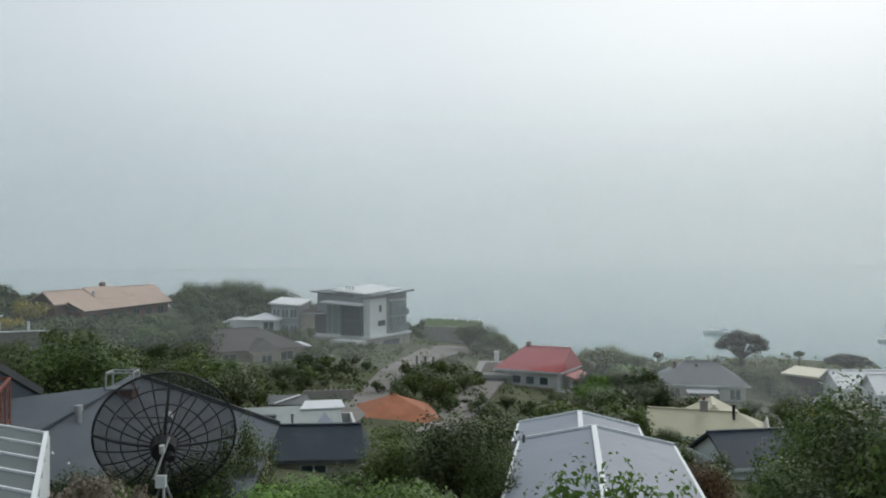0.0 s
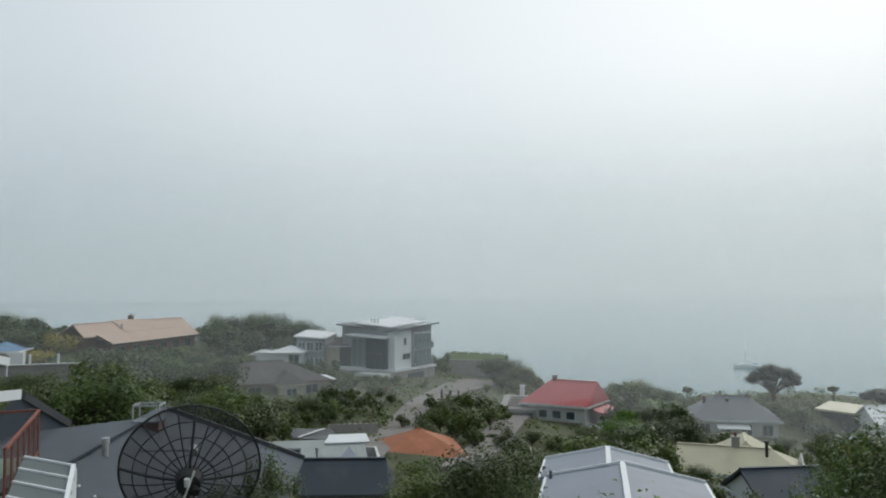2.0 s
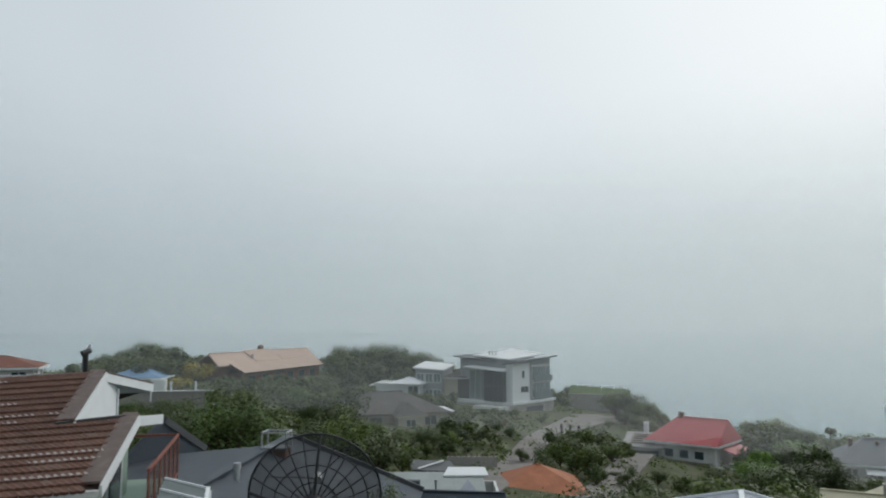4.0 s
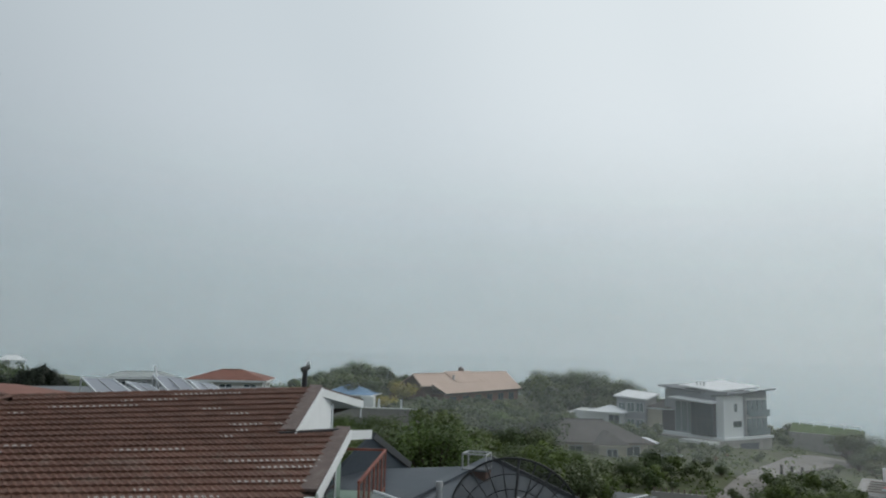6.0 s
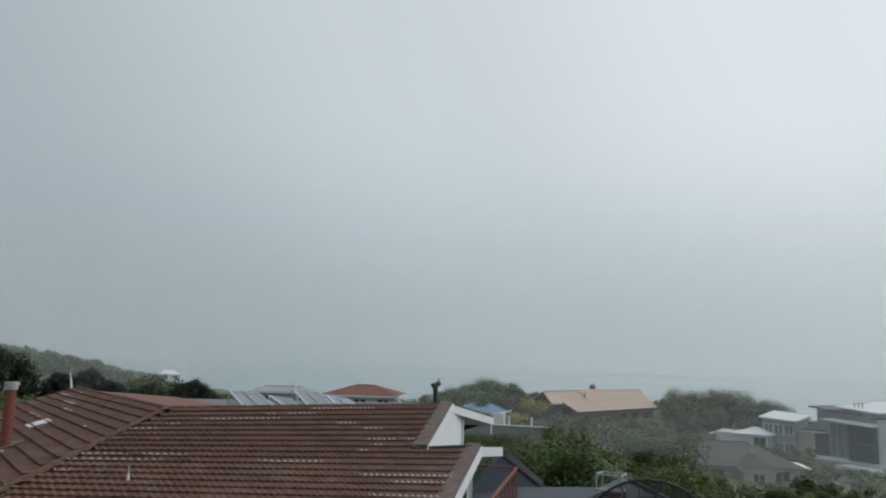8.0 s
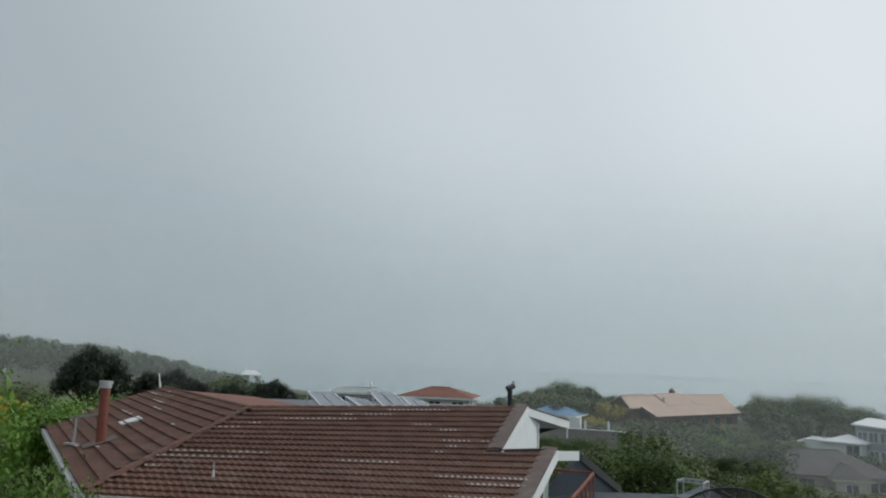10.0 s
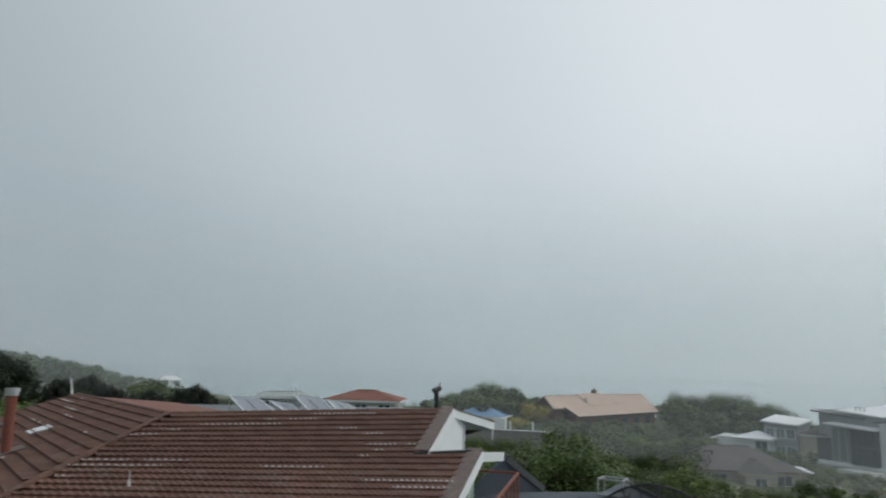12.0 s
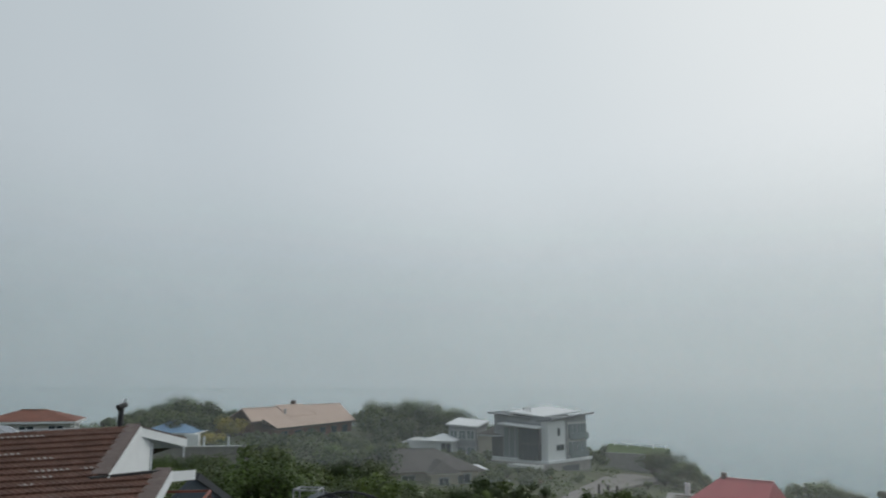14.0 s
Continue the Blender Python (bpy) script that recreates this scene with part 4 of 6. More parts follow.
# ---- roofs close below the balcony ----
def garage_roofs():
    h = thing("garage", pose(0, 0, EYE_Z, 0, 0, -9.8), "pale blue-grey metal-roofed garage with a white ridge", "garage")
    roof = M["pale_roof"]
    for side, (x0, y0, y1, ze, zr) in (("front", (1.0, 15.0, 32.5, -7.89, -7.2)), ("rear", (0.44, 32.4, 36.0, -7.92, -7.30))):
        wl = 3.24 if side == "front" else 2.95
        wr = 3.35 if side == "front" else 2.75
        cl = part("roof_slope", slabbed([(x0 - wl, y0, ze), (x0, y0, zr), (x0, y1, zr), (x0 - wl, y1, ze)][::-1], -0.12), roof, h)
        cr = part("roof_slope", slabbed([(x0, y0, zr), (x0 + wr, y0, ze), (x0 + wr, y1, ze), (x0, y1, zr)], 0.12), roof, h)
        part("ridge_cap", plank(bmesh.new(), (x0, y0, zr + 0.04), (x0, y1, zr + 0.04), 0.22, 0.08), M["white"], h, "white ridge capping")
        for xa, za, xb, zb in ((x0 - wl, ze, x0, zr), (x0, zr, x0 + wr, ze)):
            part("barge", plank(bmesh.new(), (xa, y1, za + 0.0), (xb, y1, zb + 0.0), 0.08, 0.22), M["white"], h)
        for xa in (x0 - wl, x0 + wr):
            part("gutter", plank(bmesh.new(), (xa, y0, ze - 0.05), (xa, y1, ze - 0.05), 0.12, 0.12), M["white"], h)
            part("wall", boxed(min(xa, xa * 0.93), max(xa, xa * 0.93), y0 + 0.3, y1 - 0.3, -12.5, ze - 0.12), M["offwhite"], h)
    part("vent_pipe", bar(bmesh.new(), (-2.0, 31.9, -7.9), (-2.0, 31.9, -7.5), 0.06), M["dark_wall"], h)


garage_roofs()


def slate_cottage():
    p = level(11.1, 41.5, 11.0)
    h = thing("cottage", pose(p.x + 0.1, p.y, p.z, 0, 0, 3), "small cottage with a slate-blue metal roof", "house")
    walls(h, -3.2, 3.2, 0.4, 4.5, -2.6, -0.1, M["cream"])
    hip_roof(h, -3.2, 3.2, 0.4, 4.2, 0, 1.5, M["slate"], "x", 0.0, 0.3, cut0=0.15, cut1=0.15, trim=M["dark_wall"])
    part("parapet", boxed(-3.2, -1.9, 2.4, 2.9, 0.7, 2.0), M["slate"], h)
    flue(h, -1.0, 3.2, 1.3, 0.5, 0.07, M["steel"])
    for x in (-2.2, 0.6):
        window(h, x, -1.4, 1.5, 1.1, 0.4, "s", M["white"])
    g = thing("outbuilding", at(11.4, 55, 11.9, 0), "long low building with a pale grey flat metal roof", "building")
    walls(g, -4.4, 4.4, 0, 4, -2.5, -0.1, M["offwhite"])
    part("roof", slabbed([(-4.8, -0.5, 0.0), (3.4, -0.5, 0.0), (3.4, 4.5, 0.5), (-4.8, 4.5, 0.5)], 0.15), M["grey_green"], g)
    for i in range(16):
        part("seam", plank(bmesh.new(), (-4.6 + i * 0.52, -0.5, 0.02), (-4.6 + i * 0.52, 4.5, 0.52), 0.05, 0.04), M["grey_green"], g)
    part("skylight", slabbed([(0.3, 3.0, 0.52), (3.8, 3.0, 0.52), (3.6, 4.6, 0.86), (0.7, 4.6, 0.86)], 0.12), M["white_roof"], g, "bright white raised roof panel")
    part("dormer", slabbed([(1.2, -1.4, 0.0), (2.9, -1.4, 0.0), (2.1, 0.6, 0.7)], 0.1), M["pale_roof"], g)


slate_cottage()
o, r = simple_house("house with an orange clay tile roof", 3.6, 62, 13.5, 6, 6.6, 7, 2.0, 1.7, M["orange_roof"], M["cream"], hip=0.9, base=2)


def yard_things():
    """The patch beside the drive: a low roofless store and a dark carport."""
    p = level(8.9, 72, 12.9)
    w = thing("garden_wall", pose(p.x, p.y, p.z, 0, 0, 9), "low pale concrete garden wall with pickets", "wall")
    part("wall", boxed(-2.4, 2.4, 0, 0.3, -1.2, 0.5), M["concrete"], w)
    for i in range(9):
        part("picket", boxed(-2.2 + i * 0.52, -2.05 + i * 0.52, 0.05, 0.2, 0.5, 0.85), M["timber"], w)
    p = level(11.9, 68, 12.9)
    c = thing("carport", pose(p.x, p.y, p.z, 0, 0, 20), "low dark timber carport", "carport")
    part("roof", slabbed([(-2, -1.5, 0.4), (2, -1.5, 0.1), (2, 2, 0.4), (-2, 2, 0.7)], 0.12), M["dark_wall"], c)
    for x in (-1.8, 1.8):
        for y in (-1.3, 1.8):
            part("post", boxed(x - 0.06, x + 0.06, y - 0.06, y + 0.06, -1.8, 0.1), M["timber"], c)
    part("ridge_cap", plank(bmesh.new(), (-1.5, -1.2, 0.45), (1.2, 1.4, 0.6), 0.2, 0.06), M["white"], c)


yard_things()


# ---- the drive ----
def lane(name, pts, widths, mat, label, lift=0.06):
    """A paved lane along a line of places, draped on the land."""
    verts, faces = [], []
    ps = []
    for i in range(len(pts) - 1):
        for k in range(8):
            f = k / 8
            ps.append((pts[i][0] + (pts[i + 1][0] - pts[i][0]) * f, pts[i][1] + (pts[i + 1][1] - pts[i][1]) * f, widths[i] + (widths[i + 1] - widths[i]) * f))
    ps.append((*pts[-1], widths[-1]))
    for i, (x, y, w) in enumerate(ps):
        a, b = ps[max(0, i - 1)], ps[min(len(ps) - 1, i + 1)]
        dx, dy = b[0] - a[0], b[1] - a[1]
        n = math.hypot(dx, dy)
        for k in range(5):
            o = (k / 4 - 0.5) * w
            px, py = x - dy / n * o, y + dx / n * o
            z = max(ground(px, py), ground(x, y)) + lift
            verts.append((px, py, z))
    for i in range(len(ps) - 1):
        for k in range(4):
            j = i * 5 + k
            faces.append((j, j + 5, j + 6, j + 1))
    ob = raw(name, verts, faces, mat)
    sol = ob.modifiers.new("thickness", "SOLIDIFY")
    sol.thickness, sol.offset = 0.5, -1.0
    return tagged(ob, label, "driveway", kind="structure")


DRIVE = [(-8.6, 58), (-7.6, 70), (-6.4, 92), (-4.2, 108), (-1.2, 120), (1.6, 131), (4.5, 139)]
lane("road", DRIVE, (3.2, 3.2, 3.4, 4.0, 6.5, 9, 7), M["asphalt"], "pale concrete drive widening to a forecourt")
lane("pavement", [(-2.0, 52), (1.0, 66), (4.2, 84), (6.0, 96)], (3, 3, 3.5, 4), M["asphalt"], "narrow pale concrete path beside the trees")
for i in range(3):
    pst = thing("bollard", pose(-3.6 + i * 1.1, 99 + i * 1.4, ground(-3.6 + i * 1.1, 99 + i * 1.4)), "dark gate post beside the drive", "post")
    part("post", boxed(-0.15, 0.15, -0.15, 0.15, -0.3, 1.7, bevel=0.03), M["timber_dark"], pst)
ret = thing("retaining_wall", pose(2.8, 147, EYE_Z - 13.3, 0, 0, -14), "grassed bank held by a pale retaining wall", "wall")
part("wall", boxed(-7, 3.5, 0, 0.4, -3.0, 0.2), M["concrete"], ret)
part("bank", slabbed([(-7, 0.4, 0.2), (3.5, 0.4, 0.2), (4, 6, 0.9), (-8, 6, 1.4)], 2.5), M["lawn"], ret, "mown grass bank")
for i in range(5):
    part("post", boxed(-6.6 + i * 2.5, -6.48 + i * 2.5, 5.2, 5.35, 0.8, 1.5), M["white"], ret)
part("rail", plank(bmesh.new(), (-6.6, 5.3, 1.5), (3.5, 5.3, 1.35), 0.1, 0.08), M["white"], ret)


# ---- slate-roofed house and the satellite dish ----
def dish_house():
    o = Vector((0, 0, EYE_Z))
    h = thing("house", Matrix.Translation(o), "house with slate-grey painted metal roofs", "house")
    z = -4.2
    far, near = level(22.7, 29.6, 4.2) - o, level(29.2, 21.0, 4.2) - o
    along = (near - far).normalized()
    side = Vector((-along.y, along.x, 0))          # towards the dish
    if side.x < 0:
        side = -side
    lo = side * 5.2 + Vector((0, 0, -2.0))
    le = -side * 5.5 + Vector((0, 0, -0.55))
    near2 = near + along * 2.5
    part("roof_slope", slabbed([near2 + lo, far + lo, far, near2], 0.14), M["slate"], h, "slate-grey painted roof slope")
    mid = far.lerp(near, 0.22)
    part("roof_slope", slabbed([near2, mid, mid + le, near2 + le], 0.14), M["slate"], h, "slate-grey painted roof slope")
    part("ridge_cap", plank(bmesh.new(), far + Vector((0, 0, 0.03)), near2 + Vector((0, 0, 0.03)), 0.34, 0.07), M["slate"], h)
    part("barge", plank(bmesh.new(), far + Vector((0, 0, 0.02)), far + lo + Vector((0, 0, 0.02)), 0.12, 0.26), M["dark_wall"], h, "dark grey barge board")
    part("wall", slabbed([far - along * 0.0 + lo * 0.94 + Vector((0, 0, -3.5)), far + lo * 0.94, far - Vector((0, 0, 0.2)), far - side * 0.2 + Vector((0, 0, -5))], 0.2), M["dark_wall"], h)
    e0, e1 = far + lo * 0.92, near2 + lo * 0.92
    part("wall", slabbed([e1 + Vector((0, 0, -3)), e0 + Vector((0, 0, -3)), e0 + Vector((0, 0, -0.2)), e1 + Vector((0, 0, -0.2))], 0.2), M["cream"], h)
    # brick chimney with a steel frame on it
    c = far.lerp(near, 0.33) + side * 0.45
    q = Matrix.Translation(c) @ Matrix.Rotation(math.atan2(along.y, along.x), 4, "Z")
    bm = boxed(-0.36, 0.36, -0.52, 0.32, -1.0, 0.04, bevel=0.02)
    bm.transform(q)
    ch = part("chimney", bm, M["brick"], h, "dark brick chimney base")
    bm = boxed(-0.41, 0.41, -0.57, 0.37, 0.04, 0.09)
    bm.transform(q)
    part("chimney_cap", bm, M["grey_roof"], ch)
    bm = bmesh.new()
    pts = [q @ Vector((x, y, zz)) for zz in (0.08, 0.60) for x, y in ((-0.36, -0.52), (0.36, -0.52), (0.36, 0.32), (-0.36, 0.32))]
    for i in range(4):
        plank(bm, pts[i], pts[i + 4], 0.045, 0.045, up=(0, 1, 0.1))
        plank(bm, pts[4 + i], pts[4 + (i + 1) % 4], 0.05, 0.05)
    part("cowl_frame", bm, M["steel"], ch, "open galvanised steel frame")
    # vent pipe
    v = level(26.47, 22.5, 4.55) - o
    vp = part("vent_pipe", bar(bmesh.new(), v, v + Vector((0, 0, 0.5)), 0.08, 0.08, 12), M["steel"], h, "galvanised vent pipe")
    part("cowl", bar(bmesh.new(), v + Vector((0, 0, 0.5)), v + Vector((0, 0, 0.66)), 0.12, 0.10, 12), M["steel"], vp)
    part("collar", bar(bmesh.new(), v + Vector((0, 0, 0.0)), v + Vector((0, 0, 0.1)), 0.17, 0.12, 12), M["flashing"], vp)
    # the gable of the far wing
    a, b = level(31.6, 29, 3.35) - o, level(28.75, 31, 4.75) - o
    part("barge", plank(bmesh.new(), a, b, 0.14, 0.25), M["dark_wall"], h, "dark grey barge board")
    out = Vector((-6, -1.5, 0))
    c1 = a + (a - b)
    c1.z = b.z
    part("gable", slabbed([c1 + Vector((0, 0, -3)), b + Vector((0, 0, -3)), b, a, c1], 0.2), M["slate"], h, "dark slate-grey gable wall")
    back = Vector((-0.3, 0.5, 0))
    part("roof_slope", slabbed([b, b + back, a + back, a], 0.14), M["slate"], h)


dish_house()


def satellite_dish():
    c = level(20.8, 17.0, 3.80)
    axis = (way(20.8 - 4, 17)).normalized()
    q = axis.to_track_quat("Z", "Y").to_matrix().to_4x4()
    root = thing("satellite_dish", Matrix.Translation((c.x, c.y, ground(c.x, c.y))), "large black mesh satellite dish on a steel tripod", "satellite dish")
    inv = Matrix.Translation((0, 0, c.z - root.matrix_world.translation.z)) @ q
    R, depth = 1.47, 0.48

    def on(r, a, lift=0.0):
        return inv @ Vector((r * math.cos(a), r * math.sin(a), depth * (r / R) ** 2 - 0.30 + lift))

    rings, seg = 14, 96
    verts = [on(0.001 + R * i / rings, 2 * math.pi * j / seg) for i in range(rings + 1) for j in range(seg)]
    faces = [(i * seg + j, i * seg + (j + 1) % seg, (i + 1) * seg + (j + 1) % seg, (i + 1) * seg + j) for i in range(rings) for j in range(seg)]
    mesh = raw("reflector", verts, faces, M["screen"], root, smooth=True)
    tagged(mesh, "see-through black mesh bowl")
    for k in range(24):
        a = 2 * math.pi * k / 24 + 0.08
        bm = bmesh.new()
        for i in range(7):
            bar(bm, on(R * (0.12 + 0.88 * i / 7), a, -0.02), on(R * (0.12 + 0.88 * (i + 1) / 7), a, -0.02), 0.016 if k % 6 else 0.032, None, 5)
        part("rib", bm, M["black"], mesh)
    for r, th in ((R, 0.026), (R * 0.80, 0.013), (R * 0.60, 0.013), (R * 0.36, 0.013), (R * 0.13, 0.05)):
        bm = bmesh.new()
        for j in range(48):
            bar(bm, on(r, 2 * math.pi * j / 48), on(r, 2 * math.pi * (j + 1) / 48), th, None, 5)
        part("ring", bm, M["black"], mesh)
    hub = part("hub", bar(bmesh.new(), on(0, 0, -0.25), on(0, 0, 0.05), 0.24, 0.30, 14), M["black"], root)
    part("motor", bar(bmesh.new(), on(0.18, 3.6, -0.42), on(0.05, 3.6, -0.05), 0.09, 0.07, 10), M["black"], hub)
    # feed horn on its struts, in front of the bowl
    f = inv @ Vector((0, 0, 0.95))
    part("feed", bar(bmesh.new(), inv @ Vector((0, 0, 0.85)), inv @ Vector((0, 0, 1.1)), 0.10, 0.09, 12), M["steel"], root, "pale feed horn")
    for k in range(4):
        part("strut", bar(bmesh.new(), on(R * 0.8, k * math.pi / 2 + 0.5), f, 0.012, None, 5), M["black"], root)
    knob = part("receiver", bar(bmesh.new(), on(0.05, 1.4, -0.36), on(0.22, 1.5, -0.36), 0.06, 0.06, 12), M["offwhite"], root, "pale weatherproof receiver")
    # mast, actuator and tripod
    h0 = inv @ Vector((0, 0, -0.45))
    foot = Vector((h0.x, h0.y, 0.0))
    part("mast", bar(bmesh.new(), foot + Vector((0, 0, -0.3)), h0, 0.05, 0.05, 10), M["black"], root)
    part("actuator", bar(bmesh.new(), Vector((h0.x - 0.12, h0.y - 0.2, h0.z - 0.55)), Vector((h0.x + 0.16, h0.y - 0.1, h0.z + 0.28)), 0.022, None, 8), M["offwhite"], root, "pale telescopic actuator arm")
    part("junction_box", boxed(h0.x - 0.1, h0.x + 0.1, h0.y - 0.2, h0.y - 0.08, h0.z - 0.75, h0.z - 0.5), M["white"], root, "small white junction box")
    for k in range(3):
        a = 2 * math.pi * k / 3 - 1.2
        part("leg", bar(bmesh.new(), foot + Vector((0.75 * math.cos(a), 0.75 * math.sin(a), -0.1)), Vector((h0.x, h0.y, h0.z - 0.6)), 0.03, 0.03, 8), M["steel"], root)


satellite_dish()


def small_dish():
    p = level(30.4, 20.5, 4.55)
    r = thing("satellite_dish", Matrix.Translation(p), "small dark satellite dish on a white bracket", "satellite dish")
    verts, faces, n = [], [], 24
    axis = way(-5, 40).to_track_quat("Z", "Y")
    for i in range(5):
        for j in range(n):
            a, rr = 2 * math.pi * j / n, 0.5 * i / 4 + 0.001
            verts.append(axis @ Vector((rr * math.cos(a), rr * math.sin(a), 0.5 * rr * rr)))
    for i in range(4):
        for j in range(n):
            faces.append((i * n + j, i * n + (j + 1) % n, (i + 1) * n + (j + 1) % n, (i + 1) * n + j))
    bowl = raw("reflector", verts, faces, M["black"], r, smooth=True)
    bowl.modifiers.new("thickness", "SOLIDIFY").thickness = 0.02
    part("arm", bar(bmesh.new(), axis @ Vector((0.3, -0.4, 0)), axis @ Vector((0.1, 0, 0.6)), 0.02), M["steel"], r)
    part("bracket", bar(bmesh.new(), (0, 0, 0), (-0.3, -0.15, -1.6), 0.035), M["offwhite"], r)
    for k, (az, d, dr) in enumerate(((28.3, 19.8, 4.55), (27.3, 19.4, 4.75))):
        q = level(az, d, dr)
        s = thing("antenna", Matrix.Translation(q), "thin dark antenna arm with a pale tip", "antenna")
        part("arm", bar(bmesh.new(), (-0.35, 0, -0.55), (0, 0, 0), 0.02), M["dark_wall"], s)
        part("tip", bar(bmesh.new(), (-0.04, 0, -0.02), (0.1, 0, 0.06), 0.045), M["offwhite"], s)


small_dish()


def conservatory():
    a = level(28.45, 14.6, 2.97)                 # far corner nearest the garden
    along = Vector((1.75, -3.6, -0.25)).normalized()
    left = Vector((-0.96, 0.20, 0.10)).normalized()
    n = along.cross(left)
    r = thing("conservatory", Matrix.Translation(a), "white-framed conservatory with a milky glazed roof", "conservatory")
    L, W = 4.6, 1.05
    for i in range(6):
        p0, p1 = along * (L * i / 6 + 0.04), along * (L * (i + 1) / 6 - 0.04)
        part("pane", slabbed([p0, p0 + left * W, p1 + left * W, p1][::-1] if n.z > 0 else [p0, p0 + left * W, p1 + left * W, p1], 0.02), M["conserv"], r)
    for i in range(7):
        part("glazing_bar", plank(bmesh.new(), along * (L * i / 6), along * (L * i / 6) + left * W, 0.035, 0.06), M["white"], r)
    part("edge_beam", plank(bmesh.new(), Vector(), along * L, 0.07, 0.09), M["white"], r)
    for i in range(7):
        p = along * (L * i / 6)
        part("post", boxed(p.x - 0.04, p.x + 0.04, p.y - 0.04, p.y + 0.04, -2.8, p.z - 0.04), M["white"], r)
    for i in range(6):
        p0, p1 = along * (L * i / 6 + 0.06), along * (L * (i + 1) / 6 - 0.06)
        part("pane", slabbed([p0 + Vector((0, 0, -2.6)), p1 + Vector((0, 0, -2.6)), p1 + Vector((0, 0, -0.1)), p0 + Vector((0, 0, -0.1))], 0.02), M["conserv"], r)
        part("rail", plank(bmesh.new(), along * (L * i / 6) + Vector((0, 0, -1.3)), along * (L * (i + 1) / 6) + Vector((0, 0, -1.3)), 0.05, 0.06), M["white"], r)
    f0, f1 = Vector((0, 0, 0)), left * W
    part("pane", slabbed([f1 + Vector((0, 0, -2.6)), f0 + Vector((0, 0, -2.6)), f0, f1], 0.02), M["conserv"], r)


conservatory()

# ---- the neighbour's brown tiled house; x runs along its ridge, y away from the balcony ----
BROWN = pose(-17.02, 11.2, EYE_Z - 1.35, 0, 0, 73.2)
K = 1.25 / 3.9


def brown_house():
    h = thing("house", BROWN, "neighbouring house with a brown concrete tile roof", "house")
    t = 0.12
    deck = M["tile_base"]
    part("roof_slope", slabbed([(-4.12, -3.9, -1.25 - 0.05), (4.55, -5.95, -5.95 * K - 0.05), (7.85, -3.07, -3.07 * K - 0.05), (6.15, -2.9, -2.9 * K - 0.05), (9.15, 0, -0.05), (0, 0, -0.05)], t), deck, h, "brown tiled front slope")
    part("roof_slope", slabbed([(-4.12, 9.5, -1.30), (-4.12, -3.9, -1.30), (0, 0, -0.05), (0, 11.5, -0.05)], t), deck, h, "brown tiled side slope")
    part("roof_slope", slabbed([(9.15, 0, -0.05), (12.7, 2.06, -0.70), (12.0, 4.2, -1.4), (4.2, 4.2, -1.4), (0, 0, -0.05)], t), deck, h, "brown tiled rear slope")
    part("roof_slope", slabbed([(0, 0, -0.05), (3.7, 5.6, -0.34), (3.7, 11.5, -0.34), (0, 11.5, -0.05)], t), M["brown_roof"], h, "brown tiled rear slope")
    # ridge and hip capping tiles
    def caps(a, b, n, r=0.14):
        a, b = Vector(a), Vector(b)
        for i in range(n):
            p0, p1 = a.lerp(b, i / n), a.lerp(b, (i + 1.08) / n)
            part("ridge_tile", bar(bmesh.new(), p0 + Vector((0, 0, 0.012)), p1, r, r * 0.93, 8), M["tile"], h)
    caps((9.15, 0, -0.02), (0, 0, -0.02), 26, 0.075)
    caps((0, 0, -0.02), (-4.12, -3.9, -1.25), 20, 0.085)
    caps((0, 11.5, -0.02), (0, 0, -0.02), 34, 0.08)
    # gutters
    part("gutter", plank(bmesh.new(), (-4.2, -3.98, -1.36), (4.5, -6.05, -2.02), 0.16, 0.13), M["gutter"], h, "chalky white gutter")
    part("gutter", plank(bmesh.new(), (-4.22, -3.95, -1.36), (-4.22, 9.5, -1.40), 0.16, 0.13), M["gutter"], h, "chalky white gutter")
    # verge trims and white barge boards of the two gables
    for a, b in (((9.15, 0.0), (6.0, -3.0)), ((7.85, -3.07), (4.55, -5.95))):
        za, zb = a[1] * K, b[1] * K
        e = Vector((b[0] - a[0], b[1] - a[1], 0)).normalized()
        out = Vector((-e.y, e.x, 0))
        if out.x < 0:
            out = -out
        part("verge", plank(bmesh.new(), Vector((a[0], a[1], za + 0.085)) - out * 0.13, Vector((b[0], b[1], zb + 0.085)) - out * 0.13, 0.40, 0.06), M["flashing"], h, "weathered grey verge flashing")
        part("barge", plank(bmesh.new(), Vector((a[0], a[1], za - 0.10)) + out * 0.09, Vector((b[0], b[1], zb - 0.10)) + out * 0.09, 0.05, 0.26), M["white"], h, "white painted barge board")
    part("barge", plank(bmesh.new(), (9.2, 0.0, -0.12), (12.78, 2.06, -0.78), 0.05, 0.28), M["white"], h, "white painted barge board")
    part("verge", plank(bmesh.new(), (9.1, 0.05, 0.03), (12.7, 2.12, -0.62), 0.25, 0.05), M["flashing"], h)
    part("barge", plank(bmesh.new(), (7.9, -3.07, -1.12), (9.15, -2.6, -1.22), 0.05, 0.26), M["white"], h, "white painted fascia")
    # upper white gable wall and its soffit
    part("gable", slabbed([(5.95, -2.85, -1.5), (10.4, 0.95, -1.5), (10.4, 0.95, -0.52), (9.2, -0.05, -0.22), (5.95, -2.85, -1.02)], 0.12), M["white"], h, "white boarded gable wall")
    part("soffit", slabbed([(9.15, 0.0, -0.20), (12.6, 2.0, -0.88), (9.8, 1.6, -0.75), (9.2, 0.3, -0.24)], 0.04), M["white"], h)
    part("flashing_strip", plank(bmesh.new(), (5.6, -2.96, -0.93), (7.85, -3.02, -0.95), 0.16, 0.07), M["black"], h, "dark lead step flashing")
